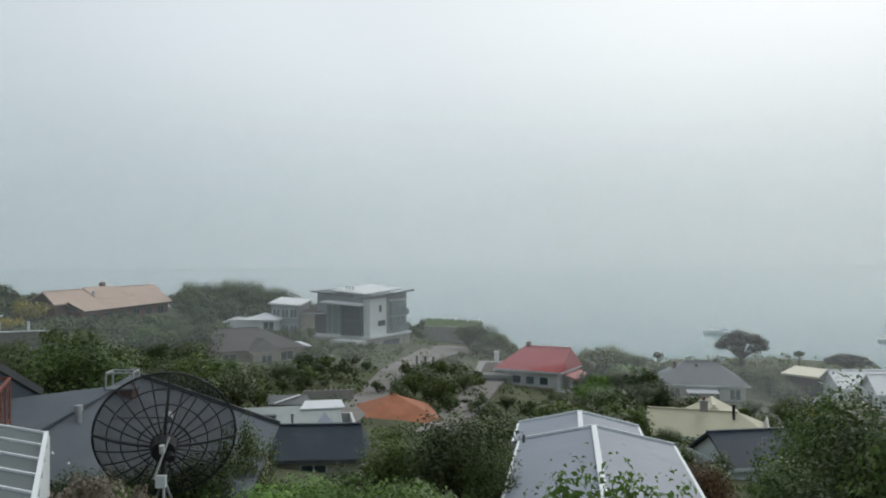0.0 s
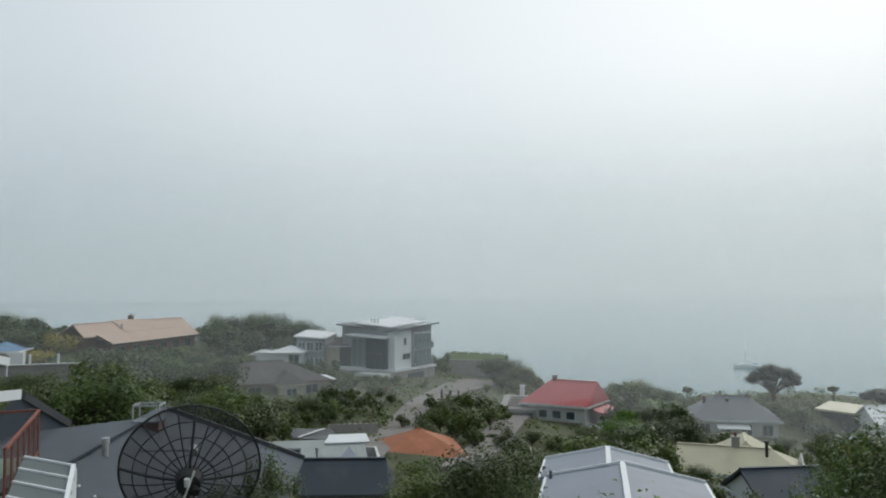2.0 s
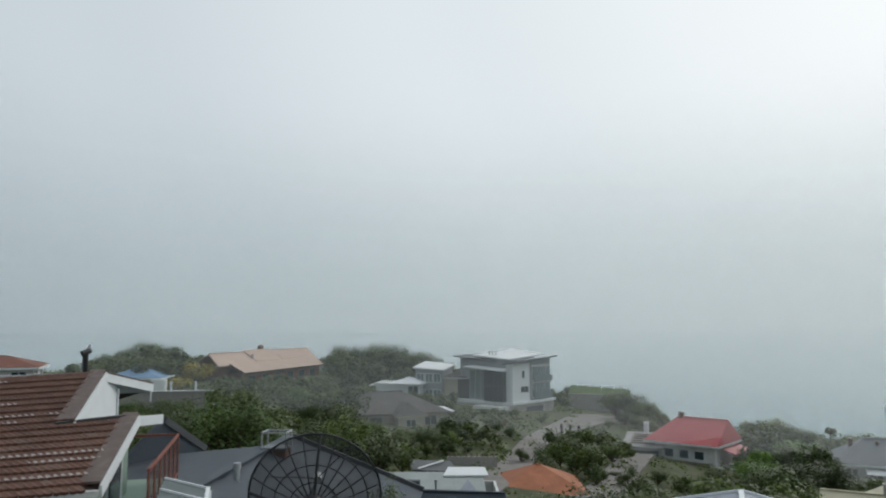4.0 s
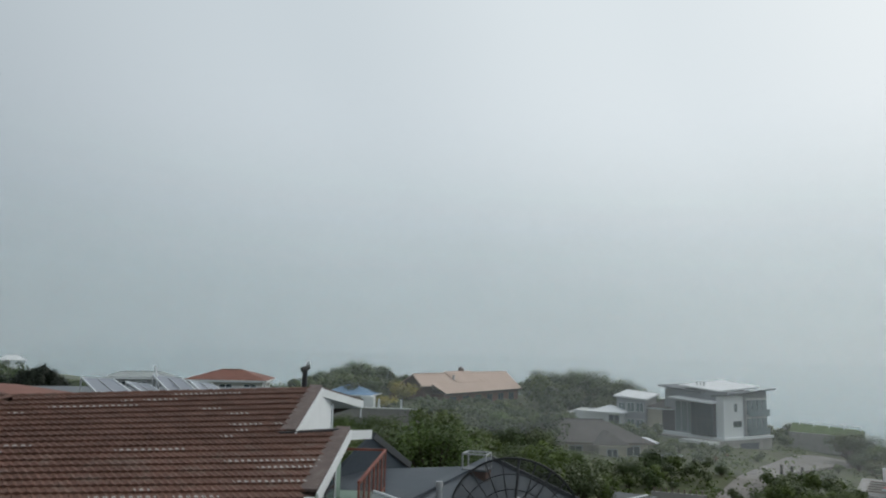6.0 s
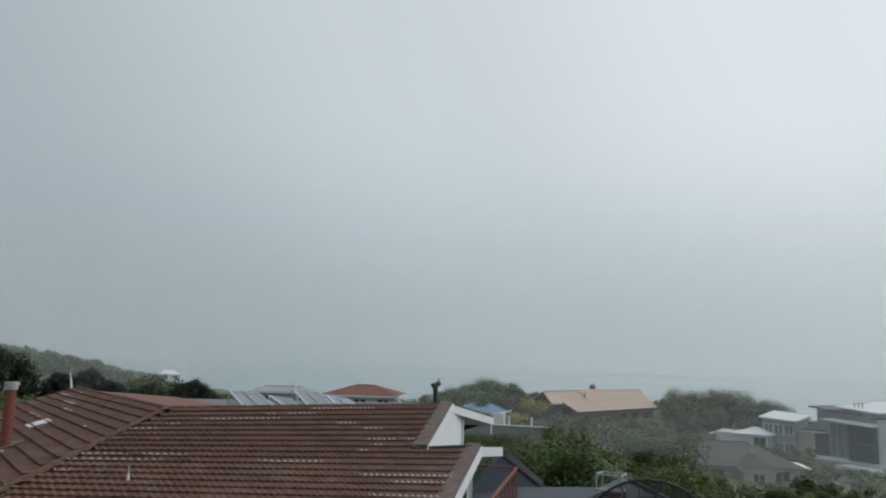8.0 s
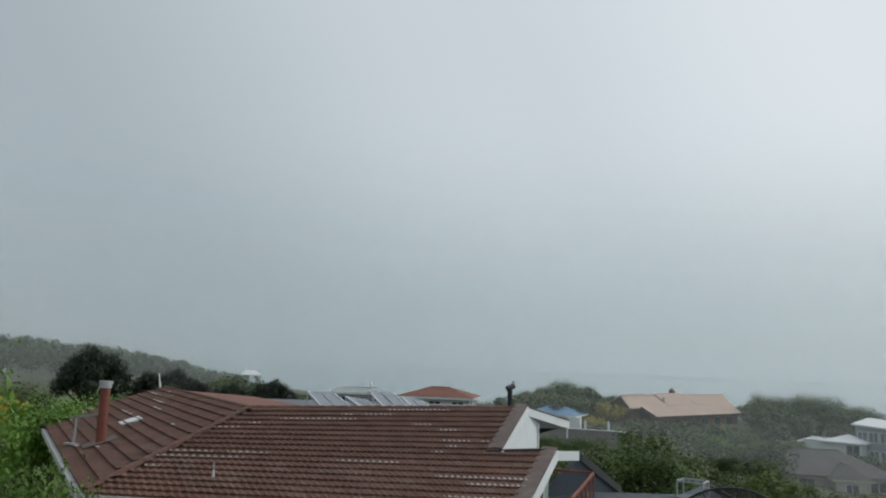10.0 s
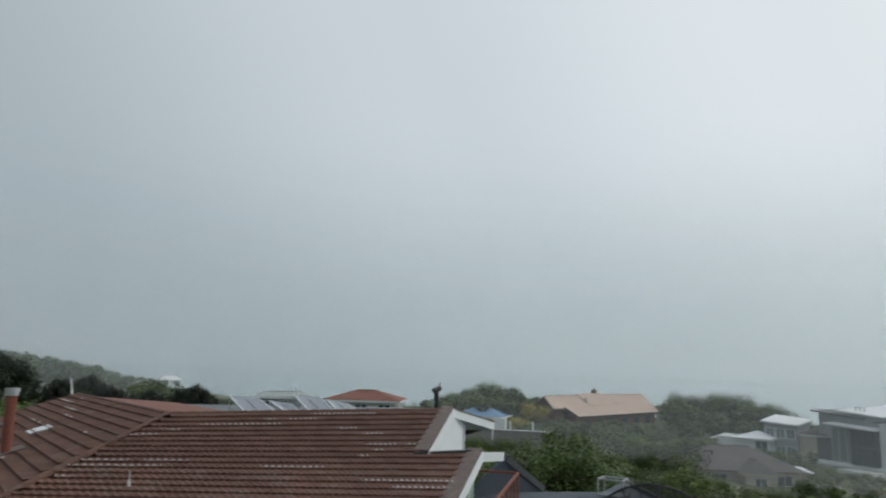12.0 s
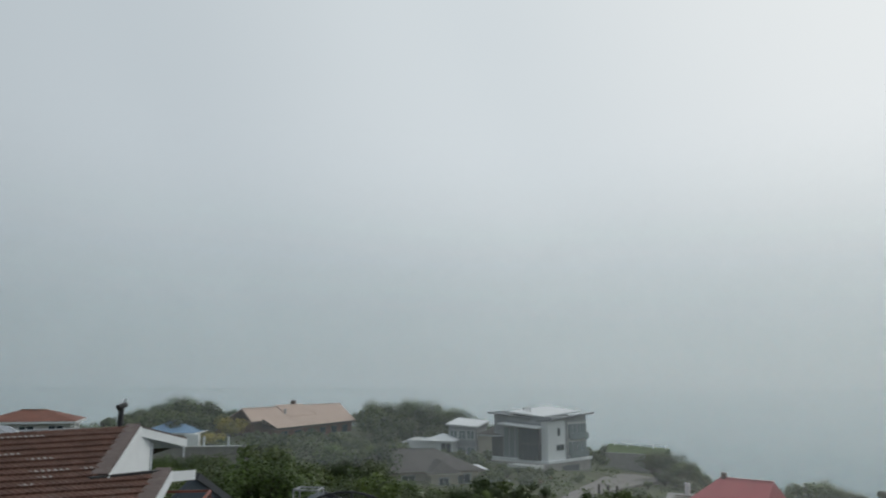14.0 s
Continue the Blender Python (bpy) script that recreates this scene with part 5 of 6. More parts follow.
    part("downpipe", bar(bmesh.new(), (10.45, 0.95, -1.7), (10.45, 0.95, -0.6), 0.04), M["white"], h)
    part("downpipe", bar(bmesh.new(), (12.6, 1.95, -1.25), (12.6, 1.95, -0.8), 0.035), M["white"], h)
    # walls below
    part("wall", slabbed([(-3.4, -3.3, -4.5), (4.6, -5.2, -4.5), (4.6, -5.2, -1.8), (-3.4, -3.3, -1.35)], 0.2), M["cream"], h)
    part("wall", slabbed([(-3.4, 9, -4.5), (-3.4, -3.3, -4.5), (-3.4, -3.3, -1.35), (-3.4, 9, -1.35)], 0.2), M["cream"], h)
    part("wall", slabbed([(4.75, -5.5, -4.5), (7.75, -2.95, -4.5), (7.75, -2.95, -1.05), (4.75, -5.5, -1.9)], 0.15), M["green_wall"], h, "pale green end wall")
    for s in (0.30, 0.46, 0.62):
        p = Vector((4.85, -5.5, 0)).lerp(Vector((7.85, -2.95, 0)), s)
        part("post", boxed(p.x - 0.06, p.x + 0.06, p.y - 0.06, p.y + 0.06, -4.0, (p.y - 0.0) * K - 0.15), M["white"], h, "white painted veranda post")
    part("pane", slabbed([(5.75, -4.85, -3.4), (6.55, -4.2, -3.4), (6.55, -4.2, -1.45), (5.75, -4.85, -1.7)], 0.03), M["glass"], h)
    # balcony with a rusty rail
    o = Vector((0.658, -0.753, 0))
    a, b = Vector((9.75, -2.6, -2.95)), Vector((5.6, -6.25, -2.95))
    dk = part("balcony", slabbed([a - o * 1.8, b - o * 1.8, b, a], 0.2), M["green_wall"], h, "pale green balcony deck")
    part("rail", plank(bmesh.new(), a + Vector((0, 0, 1.22)), b + Vector((0, 0, 1.22)), 0.07, 0.06), M["rust"], dk, "rust-red handrail")
    part("rail", plank(bmesh.new(), a + Vector((0, 0, 0.12)), b + Vector((0, 0, 0.12)), 0.05, 0.05), M["rust"], dk)
    part("rail", plank(bmesh.new(), a - o * 1.2 + Vector((0, 0, 1.22)), a + Vector((0, 0, 1.22)), 0.07, 0.06), M["rust"], dk)
    part("screen", slabbed([a + Vector((0, 0, 0.1)), b + Vector((0, 0, 0.1)), b + Vector((0, 0, 1.2)), a + Vector((0, 0, 1.2))], 0.01), M["screen_pale"], dk, "rusty wire mesh infill")
    for i in range(7):
        p = a.lerp(b, i / 6)
        part("baluster", bar(bmesh.new(), p + Vector((0, 0, -0.1)), p + Vector((0, 0, 1.2)), 0.028), M["rust"], dk)
    # flue, pipe, lamp bracket and skylight on the roof
    p = (-3.34, 1.44, -1.02)
    pipe = part("chimney_pipe", bar(bmesh.new(), (p[0], p[1], p[2] - 0.1), (p[0], p[1], 0.46), 0.12, 0.12, 16), M["rust"], h, "tall rust-red chimney pipe")
    part("cowl", bar(bmesh.new(), (p[0], p[1], 0.50), (p[0], p[1], 0.58), 0.17, 0.17, 16), M["steel"], pipe, "galvanised cowl")
    part("collar", bar(bmesh.new(), (p[0], p[1], 0.40), (p[0], p[1], 0.50), 0.145, 0.145, 16), M["steel"], pipe)
    part("flashing", slabbed([(p[0] - 0.42, p[1] - 0.35, p[2] - 0.04), (p[0] + 0.38, p[1] - 0.35, p[2] + 0.20), (p[0] + 0.38, p[1] + 0.38, p[2] + 0.20), (p[0] - 0.42, p[1] + 0.38, p[2] - 0.04)][::1], 0.03), M["flashing"], pipe, "pale lead flashing")
    bm = bmesh.new()
    bar(bm, (-3.85, 2.57, -1.15), (-3.85, 2.57, -0.42), 0.03)
    plank(bm, (-3.85, 2.57, -0.42), (-3.45, 1.55, -0.28), 0.10, 0.05)
    plank(bm, (-4.0, 2.95, -1.14), (-3.8, 2.2, -1.10), 0.12, 0.05)
    part("bracket", bm, M["steel"], h, "bent galvanised stay")
    part("skylight", slabbed([(-2.55, 4.5, -0.72), (-2.55, 3.7, -0.72), (-2.0, 3.7, -0.55), (-2.0, 4.5, -0.55)], 0.06), M["white_roof"], h, "small pale roof light")
    part("spike", bar(bmesh.new(), (-1.71, -3.6, -1.16), (-1.71, -3.6, -0.88), 0.02, 0.015), M["steel"], h)
    part("spike_foot", bar(bmesh.new(), (-1.71, -3.6, -1.2), (-1.71, -3.6, -1.02), 0.05, 0.02), M["offwhite"], h)
    part("finial", bar(bmesh.new(), (-0.2, 11.4, 0.0), (-0.25, 11.6, 0.55), 0.05, 0.02), M["offwhite"], h)
    return h


brown = brown_house()
fl = thing("flue", BROWN @ Matrix.Translation((9.4, 1.2, -0.4)), "dark metal flue with a forked cowl behind the ridge", "flue")
part("pipe", bar(bmesh.new(), (0, 0, -1.5), (0, 0, 0.95), 0.085, 0.085, 10), M["black"], fl)
part("cowl", bar(bmesh.new(), (-0.12, 0, 0.95), (0.16, 0, 1.05), 0.10, 0.08, 10), M["black"], fl)
part("vane", bar(bmesh.new(), (0.06, 0.02, 1.0), (0.16, 0.02, 1.22), 0.05, 0.04, 8), M["steel"], fl)


# ---- roofs beyond the ridge ----
def solar_house():
    h = thing("house", at(47.3, 42, 3.0, 0), "house with rows of tilted solar collectors on its roof", "house")
    walls(h, -7, 7.5, 0, 7, -5, -0.2, M["grey_wall"])
    part("roof", slabbed([(-7.4, -0.4, 0.0), (7.8, -0.4, 0.0), (7.8, 7.4, 0.3), (-7.4, 7.4, 0.3)], 0.2), M["grey_roof"], h)
    inv = h.matrix_world.inverted()
    # azimuth and drop of the four corners of each tilted collector: upper edge, then lower edge
    for (a0, z0), (a1, z1), (a2, z2), (a3, z3) in (((52.4, 1.99), (50.44, 2.05), (49.11, 2.72), (51.36, 2.74)), ((49.53, 2.22), (47.97, 2.38), (47.22, 2.70), (48.42, 2.70)),
                                                   ((47.8, 1.82), (45.84, 2.0), (44.72, 2.62), (46.66, 2.64)), ((45.31, 2.11), (43.74, 2.31), (42.98, 2.60), (44.5, 2.61))):
        tl, tr, br, bl = (inv @ level(a, d, z) for a, d, z in ((a0, 45.2, z0), (a1, 45.2, z1), (a2, 43.8, z2), (a3, 43.8, z3)))
        c = part("solar_collector", slabbed([bl, br, tr, tl], 0.1), M["solar"], h, "glazed solar collector with the sky's reflection painted pale")
        for e0, e1 in ((bl, br), (br, tr), (tr, tl), (tl, bl)):
            part("frame", plank(bmesh.new(), e0 + Vector((0, 0, 0.02)), e1 + Vector((0, 0, 0.02)), 0.06, 0.07), M["white"], c)
        part("mullion", plank(bmesh.new(), bl.lerp(br, 0.5) + Vector((0, 0, 0.01)), tl.lerp(tr, 0.5) + Vector((0, 0, 0.01)), 0.04, 0.04), M["steel"], c)
        for e in (tl, tr):
            part("stay", bar(bmesh.new(), (e.x, e.y, 0.1), e, 0.04), M["steel"], c)
    part("vent", bar(bmesh.new(), (0.0, 3.2, 0.2), (-0.3, 3.0, 1.7), 0.07, 0.05), M["white"], h)


solar_house()
b, r = simple_house("house with a brown tile hipped roof and white trim", 42.7, 84, 3.8, -10, 7.8, 7, 2.4, 1.0, M["brown_roof"], M["offwhite"], hip=0.8)
g, r = simple_house("house with a grey-green low-pitched roof", 48.5, 92, 3.95, 0, 6.4, 6, 2.6, 0.5, M["grey_green"], M["grey_wall"], hip=0.4)


def blue_house():
    h = thing("house", at(33.8, 118, 7.3, -16), "pale house with a blue metal roof and terrace", "house")
    walls(h, -3.4, 3.4, 0, 6, -4.5, -0.1, M["cream"])
    hip_roof(h, -3.4, 3.4, 0, 6, 0, 1.3, M["blue_roof"], "x", 0.9, 0.8)
    part("wall", boxed(2.8, 4.8, -1.2, 0, -4, -0.2), M["white"], h)
    for x in (-2.8, -0.3, 1.8):
        window(h, x, -2.2, 1.8, 1.6, 0.0, "s", M["white"])
    p = spot(32.4, 86)
    w = thing("terrace_wall", pose(p.x, p.y, EYE_Z - 7.2, 0, 0, 20), "long pale concrete terrace wall", "wall")
    part("wall", boxed(-6.5, 6.5, 0, 0.3, -3.5, 0.3), M["concrete"], w)
    part("coping", boxed(-6.6, 6.6, -0.1, 0.45, 0.3, 0.42), M["offwhite"], w)
    for i in range(3):
        part("post", boxed(-1 + i * 2.6, -0.8 + i * 2.6, 0.05, 0.25, 0.42, 1.4), M["white"], w)


blue_house()
for az, d, drop, turn, w, roof in ((56.6, 330, 8.0, 10, 8, "white_roof"), (61.6, 290, 8.0, -10, 8, "offwhite"), (62.6, 305, 6.5, 20, 8, "offwhite"), (73.6, 250, 4.0, 10, 8, "white_roof"), (71.8, 330, 0.5, 10, 9, "offwhite")):
    simple_house("white house on the misty far shore", az, d, drop, turn, w, 7, 2.6, 1.8, M[roof], M["white"], hip=0.6, wins=2, base=7)


# ---- boats ----
def yacht(az, d, turn, scale, label):
    p = level(az, d, 0)
    root = thing("yacht", pose(p.x, p.y, 0, 0, 0, turn), label, "yacht")
    L, B = 10.5 * scale, 3.0 * scale
    secs = [(-0.5, 0.62, 0.95), (-0.25, 0.95, 0.9), (0.05, 1.0, 0.95), (0.3, 0.7, 1.1), (0.5, 0.03, 1.3)]
    verts, faces = [], []
    for f, w, hgt in secs:
        for y, z in ((-w, hgt), (-w * 0.8, 0.1), (0, -0.5), (w * 0.8, 0.1), (w, hgt)):
            verts.append((f * L, y * B / 2, z * scale))
    for i in range(len(secs) - 1):
        for k in range(4):
            a = i * 5 + k
            faces.append((a, a + 1, a + 6, a + 5))
        faces.append((i * 5 + 4, i * 5, i * 5 + 5, i * 5 + 9))
    faces.append((0, 4, 3, 2, 1))
    raw("hull", verts, faces, M["white"], root)
    part("cabin", boxed(-0.18 * L, 0.2 * L, -B * 0.3, B * 0.3, 0.9 * scale, 1.55 * scale, bevel=0.12), M["white"], root)
    part("mast", bar(bmesh.new(), (0.06 * L, 0, 1.4 * scale), (0.06 * L, 0, 13.5 * scale), 0.09, 0.06, 8), M["steel"], root)
    part("boom", bar(bmesh.new(), (0.06 * L, 0, 2.6 * scale), (-0.34 * L, 0, 2.5 * scale), 0.16, 0.12, 8), M["offwhite"], root, "furled sail along the boom")
    for x in (0.5 * L, -0.5 * L):
        part("stay", bar(bmesh.new(), (x, 0, 1.1 * scale), (0.06 * L, 0, 13.4 * scale), 0.018, None, 4), M["steel"], root)
    part("canopy", boxed(-0.36 * L, -0.18 * L, -B * 0.32, B * 0.32, 1.5 * scale, 1.9 * scale, bevel=0.1), M["blue_roof"], root)


yacht(-20.5, 384, 168, 1.22, "white sailing yacht moored in the misty bay")
yacht(-31.2, 372, 100, 1.0, "pale sailing yacht moored farther along the bay")

# ---- planting ----
SKYLINE = ((-40, -7.2), (-26, -7.4), (-18, -7.9), (-15.5, -7.3), (-13, -6.4), (-11, -6.6), (-6, -6.9), (-4.5, -5.6), (-2.5, -4.5), (0, -4.3), (3, -4.6), (9, -3.9), (11, -2.3), (14, -1.4), (19, -1.3), (20.5, -1.9), (24, -2.2), (28, -2.2), (31, -1.5), (33, -1.1), (36, -1.7), (37, -3.2), (45, -3.0), (54, -2.6), (57, -1.3), (59.6, -1.0), (61.5, -0.3), (65, 0.2), (73, 0.9), (95, 2.2))
# views that owners keep open: azimuth from, to, distance, highest elevation in front
OPEN_VIEW = ((3.0, 10.4, 124, -6.1), (-1.8, 3.2, 140, -7.4), (3.2, 6.8, 112, -9.0), (-10.6, -2.9, 100, -10.5), (-3.4, -1.4, 112, -8.4), (11.2, 18.2, 102, -7.7), (20.0, 28.6, 150, -3.5), (10.2, 16.6, 136, -4.9),
             (-24.5, -16.4, 106, -9.9), (-26.0, -17.0, 70, -12.9), (-26.5, -20.5, 54, -15.6), (-19.5, -4.5, 37, -21), (4.3, 14.5, 44, -15.8), (7.0, 17.0, 58, -13.3), (-0.5, 7.0, 64, -12.4),
             (-34.5, -24.5, 114, -9.0), (30.5, 36.5, 120, -5.3), (28.4, 31.6, 127, -4.0), (38.0, 50.0, 95, -3.6), (50, 60, 48, -4.2), (59.5, 95, 210, -2.7), (15, 31, 31, -14), (6.2, 13, 74, -11.7), (-2.8, -0.6, 70, -12.0))


def tree_top(az, d):
    el = float(np.interp(az, [a for a, _ in SKYLINE], [e for _, e in SKYLINE]))
    for a0, a1, dd, e in OPEN_VIEW:
        if a0 <= az <= a1 and d < dd:
            el = min(el, e)
    return EYE_Z + d * math.tan(radians(el))


CLEAR = [(level(6.0, 128, 0), 9.5), (level(8.5, 128, 0), 8), (level(24, 152, 0), 13), (level(21.3, 163, 0), 10), (level(-6.6, 98, 0), 6.5), (level(-4, 100, 0), 4), (level(14.5, 101, 0), 8), (level(11.7, 137, 0), 6), (level(14.6, 135, 0), 5.5),
         (level(-20.9, 107, 0), 7.5), (level(-21, 72, 0), 6.5), (level(-23, 55, 0), 4), (level(-27, 115, 0), 6), (level(-30, 110, 0), 5), (level(-32.8, 103, 0), 5), (level(-28.6, 87, 0), 4.5), (level(9.8, 44, 0), 5), (level(11.4, 57, 0), 6),
         (level(3.6, 65, 0), 5.5), (level(33.3, 101, 0), 6), (level(47.3, 47, 0), 9), (level(42.3, 88, 0), 7.5), (level(46, 95, 0), 6), (level(8.9, 72, 0), 3.5), (level(11.9, 68, 0), 3.5), (Vector((3, 148, 0)), 8)]
CLEAR += [(Vector((x, y, 0)), w) for (x, y), w in zip(DRIVE, (2.8, 2.8, 2.8, 4, 6, 7, 6))]
CLEAR += [(Vector((-7.0, 81, 0)), 2.8), (Vector((-5.4, 100, 0)), 3.2), (Vector((-0.5, 59, 0)), 2.5), (Vector((2.6, 75, 0)), 2.5), (Vector((5.2, 90, 0)), 2.5)]
taken = {}


def free(x, y, gap):
    for c, r in CLEAR:
        if (c.x - x) ** 2 + (c.y - y) ** 2 < (r + 0.5) ** 2:
            return False
    cell = (int(x // 6), int(y // 6))
    for i in (-1, 0, 1):
        for j in (-1, 0, 1):
            for (px, py) in taken.get((cell[0] + i, cell[1] + j), ()):
                if (px - x) ** 2 + (py - y) ** 2 < gap * gap:
                    return False
    taken.setdefault(cell, []).append((x, y))
    return True


def shore_at(az):
    return float(np.interp(az, [a for a, _ in SHORE], [q for _, q in SHORE]))


FAR_WOOD = []


def stand(kind, p, s, tall, name):
    """A tree of a wood; those past the first rows are joined into one piece of far wood later."""
    FAR_WOOD.append((math.hypot(p.x, p.y), kind, p.copy(), s, tall, name))


def settle_woods(limit):
    FAR_WOOD.sort(key=lambda q: q[0])
    for _, kind, p, s, tall, name in FAR_WOOD[:limit]:
        plant(kind, p, s, tall, group=name)
    by_mat = {}
    for _, kind, p, s, tall, name in FAR_WOOD[limit:]:
        for child in MODELS[kind].children:
            me = child.data
            co = np.empty(len(me.vertices) * 3, dtype=np.float32)
            me.vertices.foreach_get("co", co)
            a = prng.uniform(0, 6.28)
            if child.name.startswith("crown"):
                blade = co.reshape(-1, 4, 3)[:: 2 if p.y > 0.7 * abs(p.x) else 3]
                mid = blade.mean(axis=1, keepdims=True)
                co = mid + (blade - mid) * 1.4
            c3 = co.reshape(-1, 3) * np.array([s, s, s * tall])
            rot = np.array([[math.cos(a), -math.sin(a), 0], [math.sin(a), math.cos(a), 0], [0, 0, 1]])
            if child.name.startswith("crown"):
                by_mat.setdefault(me.materials[0].name, []).append(c3 @ rot.T + np.array(p))
    verts = np.concatenate([v for vs in by_mat.values() for v in vs])
    me = blades_mesh("distant_trees", verts, None)
    me.materials.clear()
    index = []
    for k, (mname, vs) in enumerate(by_mat.items()):
        me.materials.append(bpy.data.materials[mname])
        index += [k] * (sum(len(v) for v in vs) // 2)
    me.polygons.foreach_set("material_index", np.array(index, dtype=np.int32))
    tagged(new("distant_trees", me), "misty mass of coastal trees and bush on the slopes", "trees", kind="stuff")


def undergrowth(count):
    """Low scrub that covers the open slopes between the trees."""
    rng = np.random.default_rng(77)
    pts = []
    while len(pts) < count:
        az, d = rng.uniform(-37, 64), math.sqrt(rng.uniform(40 ** 2, 190 ** 2))
        if d > shore_at(az) + 6:
            continue
        p = spot(az, d)
        if any((c.x - p.x) ** 2 + (c.y - p.y) ** 2 < (r * 0.85) ** 2 for c, r in CLEAR):
            continue
        if noise.noise(Vector((p.x * 0.05, p.y * 0.05, 7))) > 0.33:
            continue
        hgt = 0.5 + 0.9 * max(0.0, noise.noise(Vector((p.x * 0.25, p.y * 0.25, 2))) + 0.35)
        pts.append(((p.x, p.y, p.z + 0.15), (1.0, 1.0, hgt)))
    v = leaf_cloud(rng, pts, count * 14, 0.42, 0.4)
    ob = new("undergrowth", blades_mesh("undergrowth", v, M["leaf"]))
    tagged(ob, "low tangled green scrub covering the slopes", "scrub", kind="stuff")


def wood(az0, az1, d0, d1, tries, kinds, gap=2.6, big=1.0, name=""):
    kinds = kinds.split()
    for _ in range(tries):
        az, d = prng.uniform(az0, az1), math.sqrt(prng.uniform(d0 ** 2, d1 ** 2))
        if d > shore_at(az) + 4:
            continue
        p = spot(az, d)
        k = prng.choice(kinds)
        if not free(p.x, p.y, gap):
            continue
        room = (tree_top(az, d) - p.z) * prng.uniform(0.62, 1.0)
        s = prng.uniform(0.7, 1.15) * big
        tall = TOP[k] * s
        if tall > room:
            if room < 0.7:
                continue
            if room < 2.4:
                k = prng.choice(("shrub", "shrub_b", "shrub_dark"))
                s = min(1.1, room / TOP[k])
                stand(k, p, max(s, 0.7), max(0.4, min(1.0, room / (TOP[k] * max(s, 0.7)))), name)
                continue
            s = max(room / TOP[k], 0.5)
            stand(k, p, s, min(1.0, room / (TOP[k] * s)), name)
        else:
            stand(k, p, s, prng.uniform(0.9, 1.12), name)


# single trees that stand out
def lone(kind, az, d, top_el, spread, label="", base=None):
    """A tree at a place whose top reaches an elevation seen from the balcony and whose crown is spread wide (radius over the model's)."""
    p = spot(az, d)
    if base is not None:
        p.z = EYE_Z - base
    hgt = EYE_Z + d * math.tan(radians(top_el)) - p.z
    taken.setdefault((int(p.x // 6), int(p.y // 6)), []).append((p.x, p.y))
    spread = min(spread, max(0.3, hgt / (NEAR_TOP.get(kind) or TOP[kind]) / 0.6))
    return plant(kind, p, spread, hgt / (NEAR_TOP.get(kind) or TOP[kind]) / spread, label=label)


NEAR_TOP = {"near_dark": 6.0, "near_olive": 5.0, "near_fresh": 3.2, "near_mix": 5.0, "near_sprig": 3.4, "near_russet": 2.6, "near_grey": 3.2, "near_blossom": 1.6}
lone("umbrella", -22.15, 148, -4.95, 1.05, base=20.2)
lone("umbrella", -28.9, 150, -6.35, 0.9, base=20.5)
lone("near_dark", -1.3, 27, -11.5, 0.9)
lone("near_dark", -3.6, 25.5, -14.0, 0.5)
lone("near_olive", 3.6, 29, -12.6, 0.95)
lone("near_olive", 1.2, 31, -13.2, 0.8)
lone("near_dark", 7.6, 30, -15.4, 0.62)
for az, d, e, s in ((14.0, 17, -16.4, 0.85), (9.8, 15.5, -16.9, 0.8), (6.0, 15, -17.0, 0.8), (2.4, 15.5, -17.4, 0.75), (-0.8, 17, -18.0, 0.6)):
    lone("near_fresh", az, d, e, s)
for az, d, e, s in ((-10.2, 13.5, -15.0, 0.75), (-14.2, 13, -15.0, 0.7), (-17.0, 13.5, -15.6, 0.7), (-7.0, 13, -17.2, 0.6), (-12.2, 12, -16.6, 0.6), (-15.8, 12, -16.8, 0.55)):
    lone("near_sprig", az, d, e, s)
for k, az, d, e, s in (("near_mix", -29.2, 26, -9.0, 1.0), ("near_mix", -26.3, 29, -10.7, 0.8), ("near_dark", -31.5, 23, -9.2, 1.0), ("near_dark", -28.0, 22, -13.5, 0.8), ("near_mix", -34, 22, -9.5, 1.1), ("near_mix", -24.8, 26, -14.5, 0.5)):
    lone(k, az, d, e, s)
lone("near_russet", -19.6, 36, -14.7, 1.0)
lone("near_russet", -18.2, 40, -14.4, 0.7)
lone("near_grey", 15.4, 22, -11.0, 0.62)
lone("near_grey", 14.2, 24, -12.2, 0.6)
lone("near_blossom", 26.6, 14.5, -14.3, 0.8)
lone("near_fresh", 24.6, 14.8, -15.2, 0.4)
lone("near_blossom", 22.0, 14.5, -15.6, 0.5)
for az, d, e, s in ((28.3, 16.6, -14.6, 0.30), (27.0, 17.4, -14.2, 0.34), (25.2, 17.8, -14.3, 0.34), (23.4, 18.0, -14.5, 0.34), (21.6, 18.2, -14.4, 0.34), (19.6, 18.3, -13.9, 0.36), (17.6, 18.4, -13.6, 0.36)):
    lone("near_dark", az, d, e, s)
lone("near_mix", 26.9, 52, -5.4, 2.0, "big round tree with layered green foliage")
lone("near_dark", 22.0, 56, -7.5, 1.2)
lone("umbrella", 67.4, 62, 0.6, 0.60, "large dark spreading tree above the gardens")
lone("umbrella", 54.9, 80, -1.5, 0.6, "dense dark clipped tree beyond the roofs")
lone("umbrella", 58.0, 78, -1.9, 0.55, "dense dark clipped tree beyond the roofs")
lone("gold", 29.5, 128, -2.5, 1.3)
lone("gold", 30.6, 118, -3.6, 0.9)
lone("gold", -27.7, 70, -10.2, 0.9)
lone("gold", -9.4, 80, -11.0, 0.7)
FINE = {"round": ("near_olive", 1.4), "round_b": ("near_mix", 1.1), "dark": ("near_dark", 1.25), "dark_b": ("near_dark", 1.15), "russet": ("near_russet", 1.3), "grey": ("near_olive", 1.3), "fresh": ("near_fresh", 1.2)}
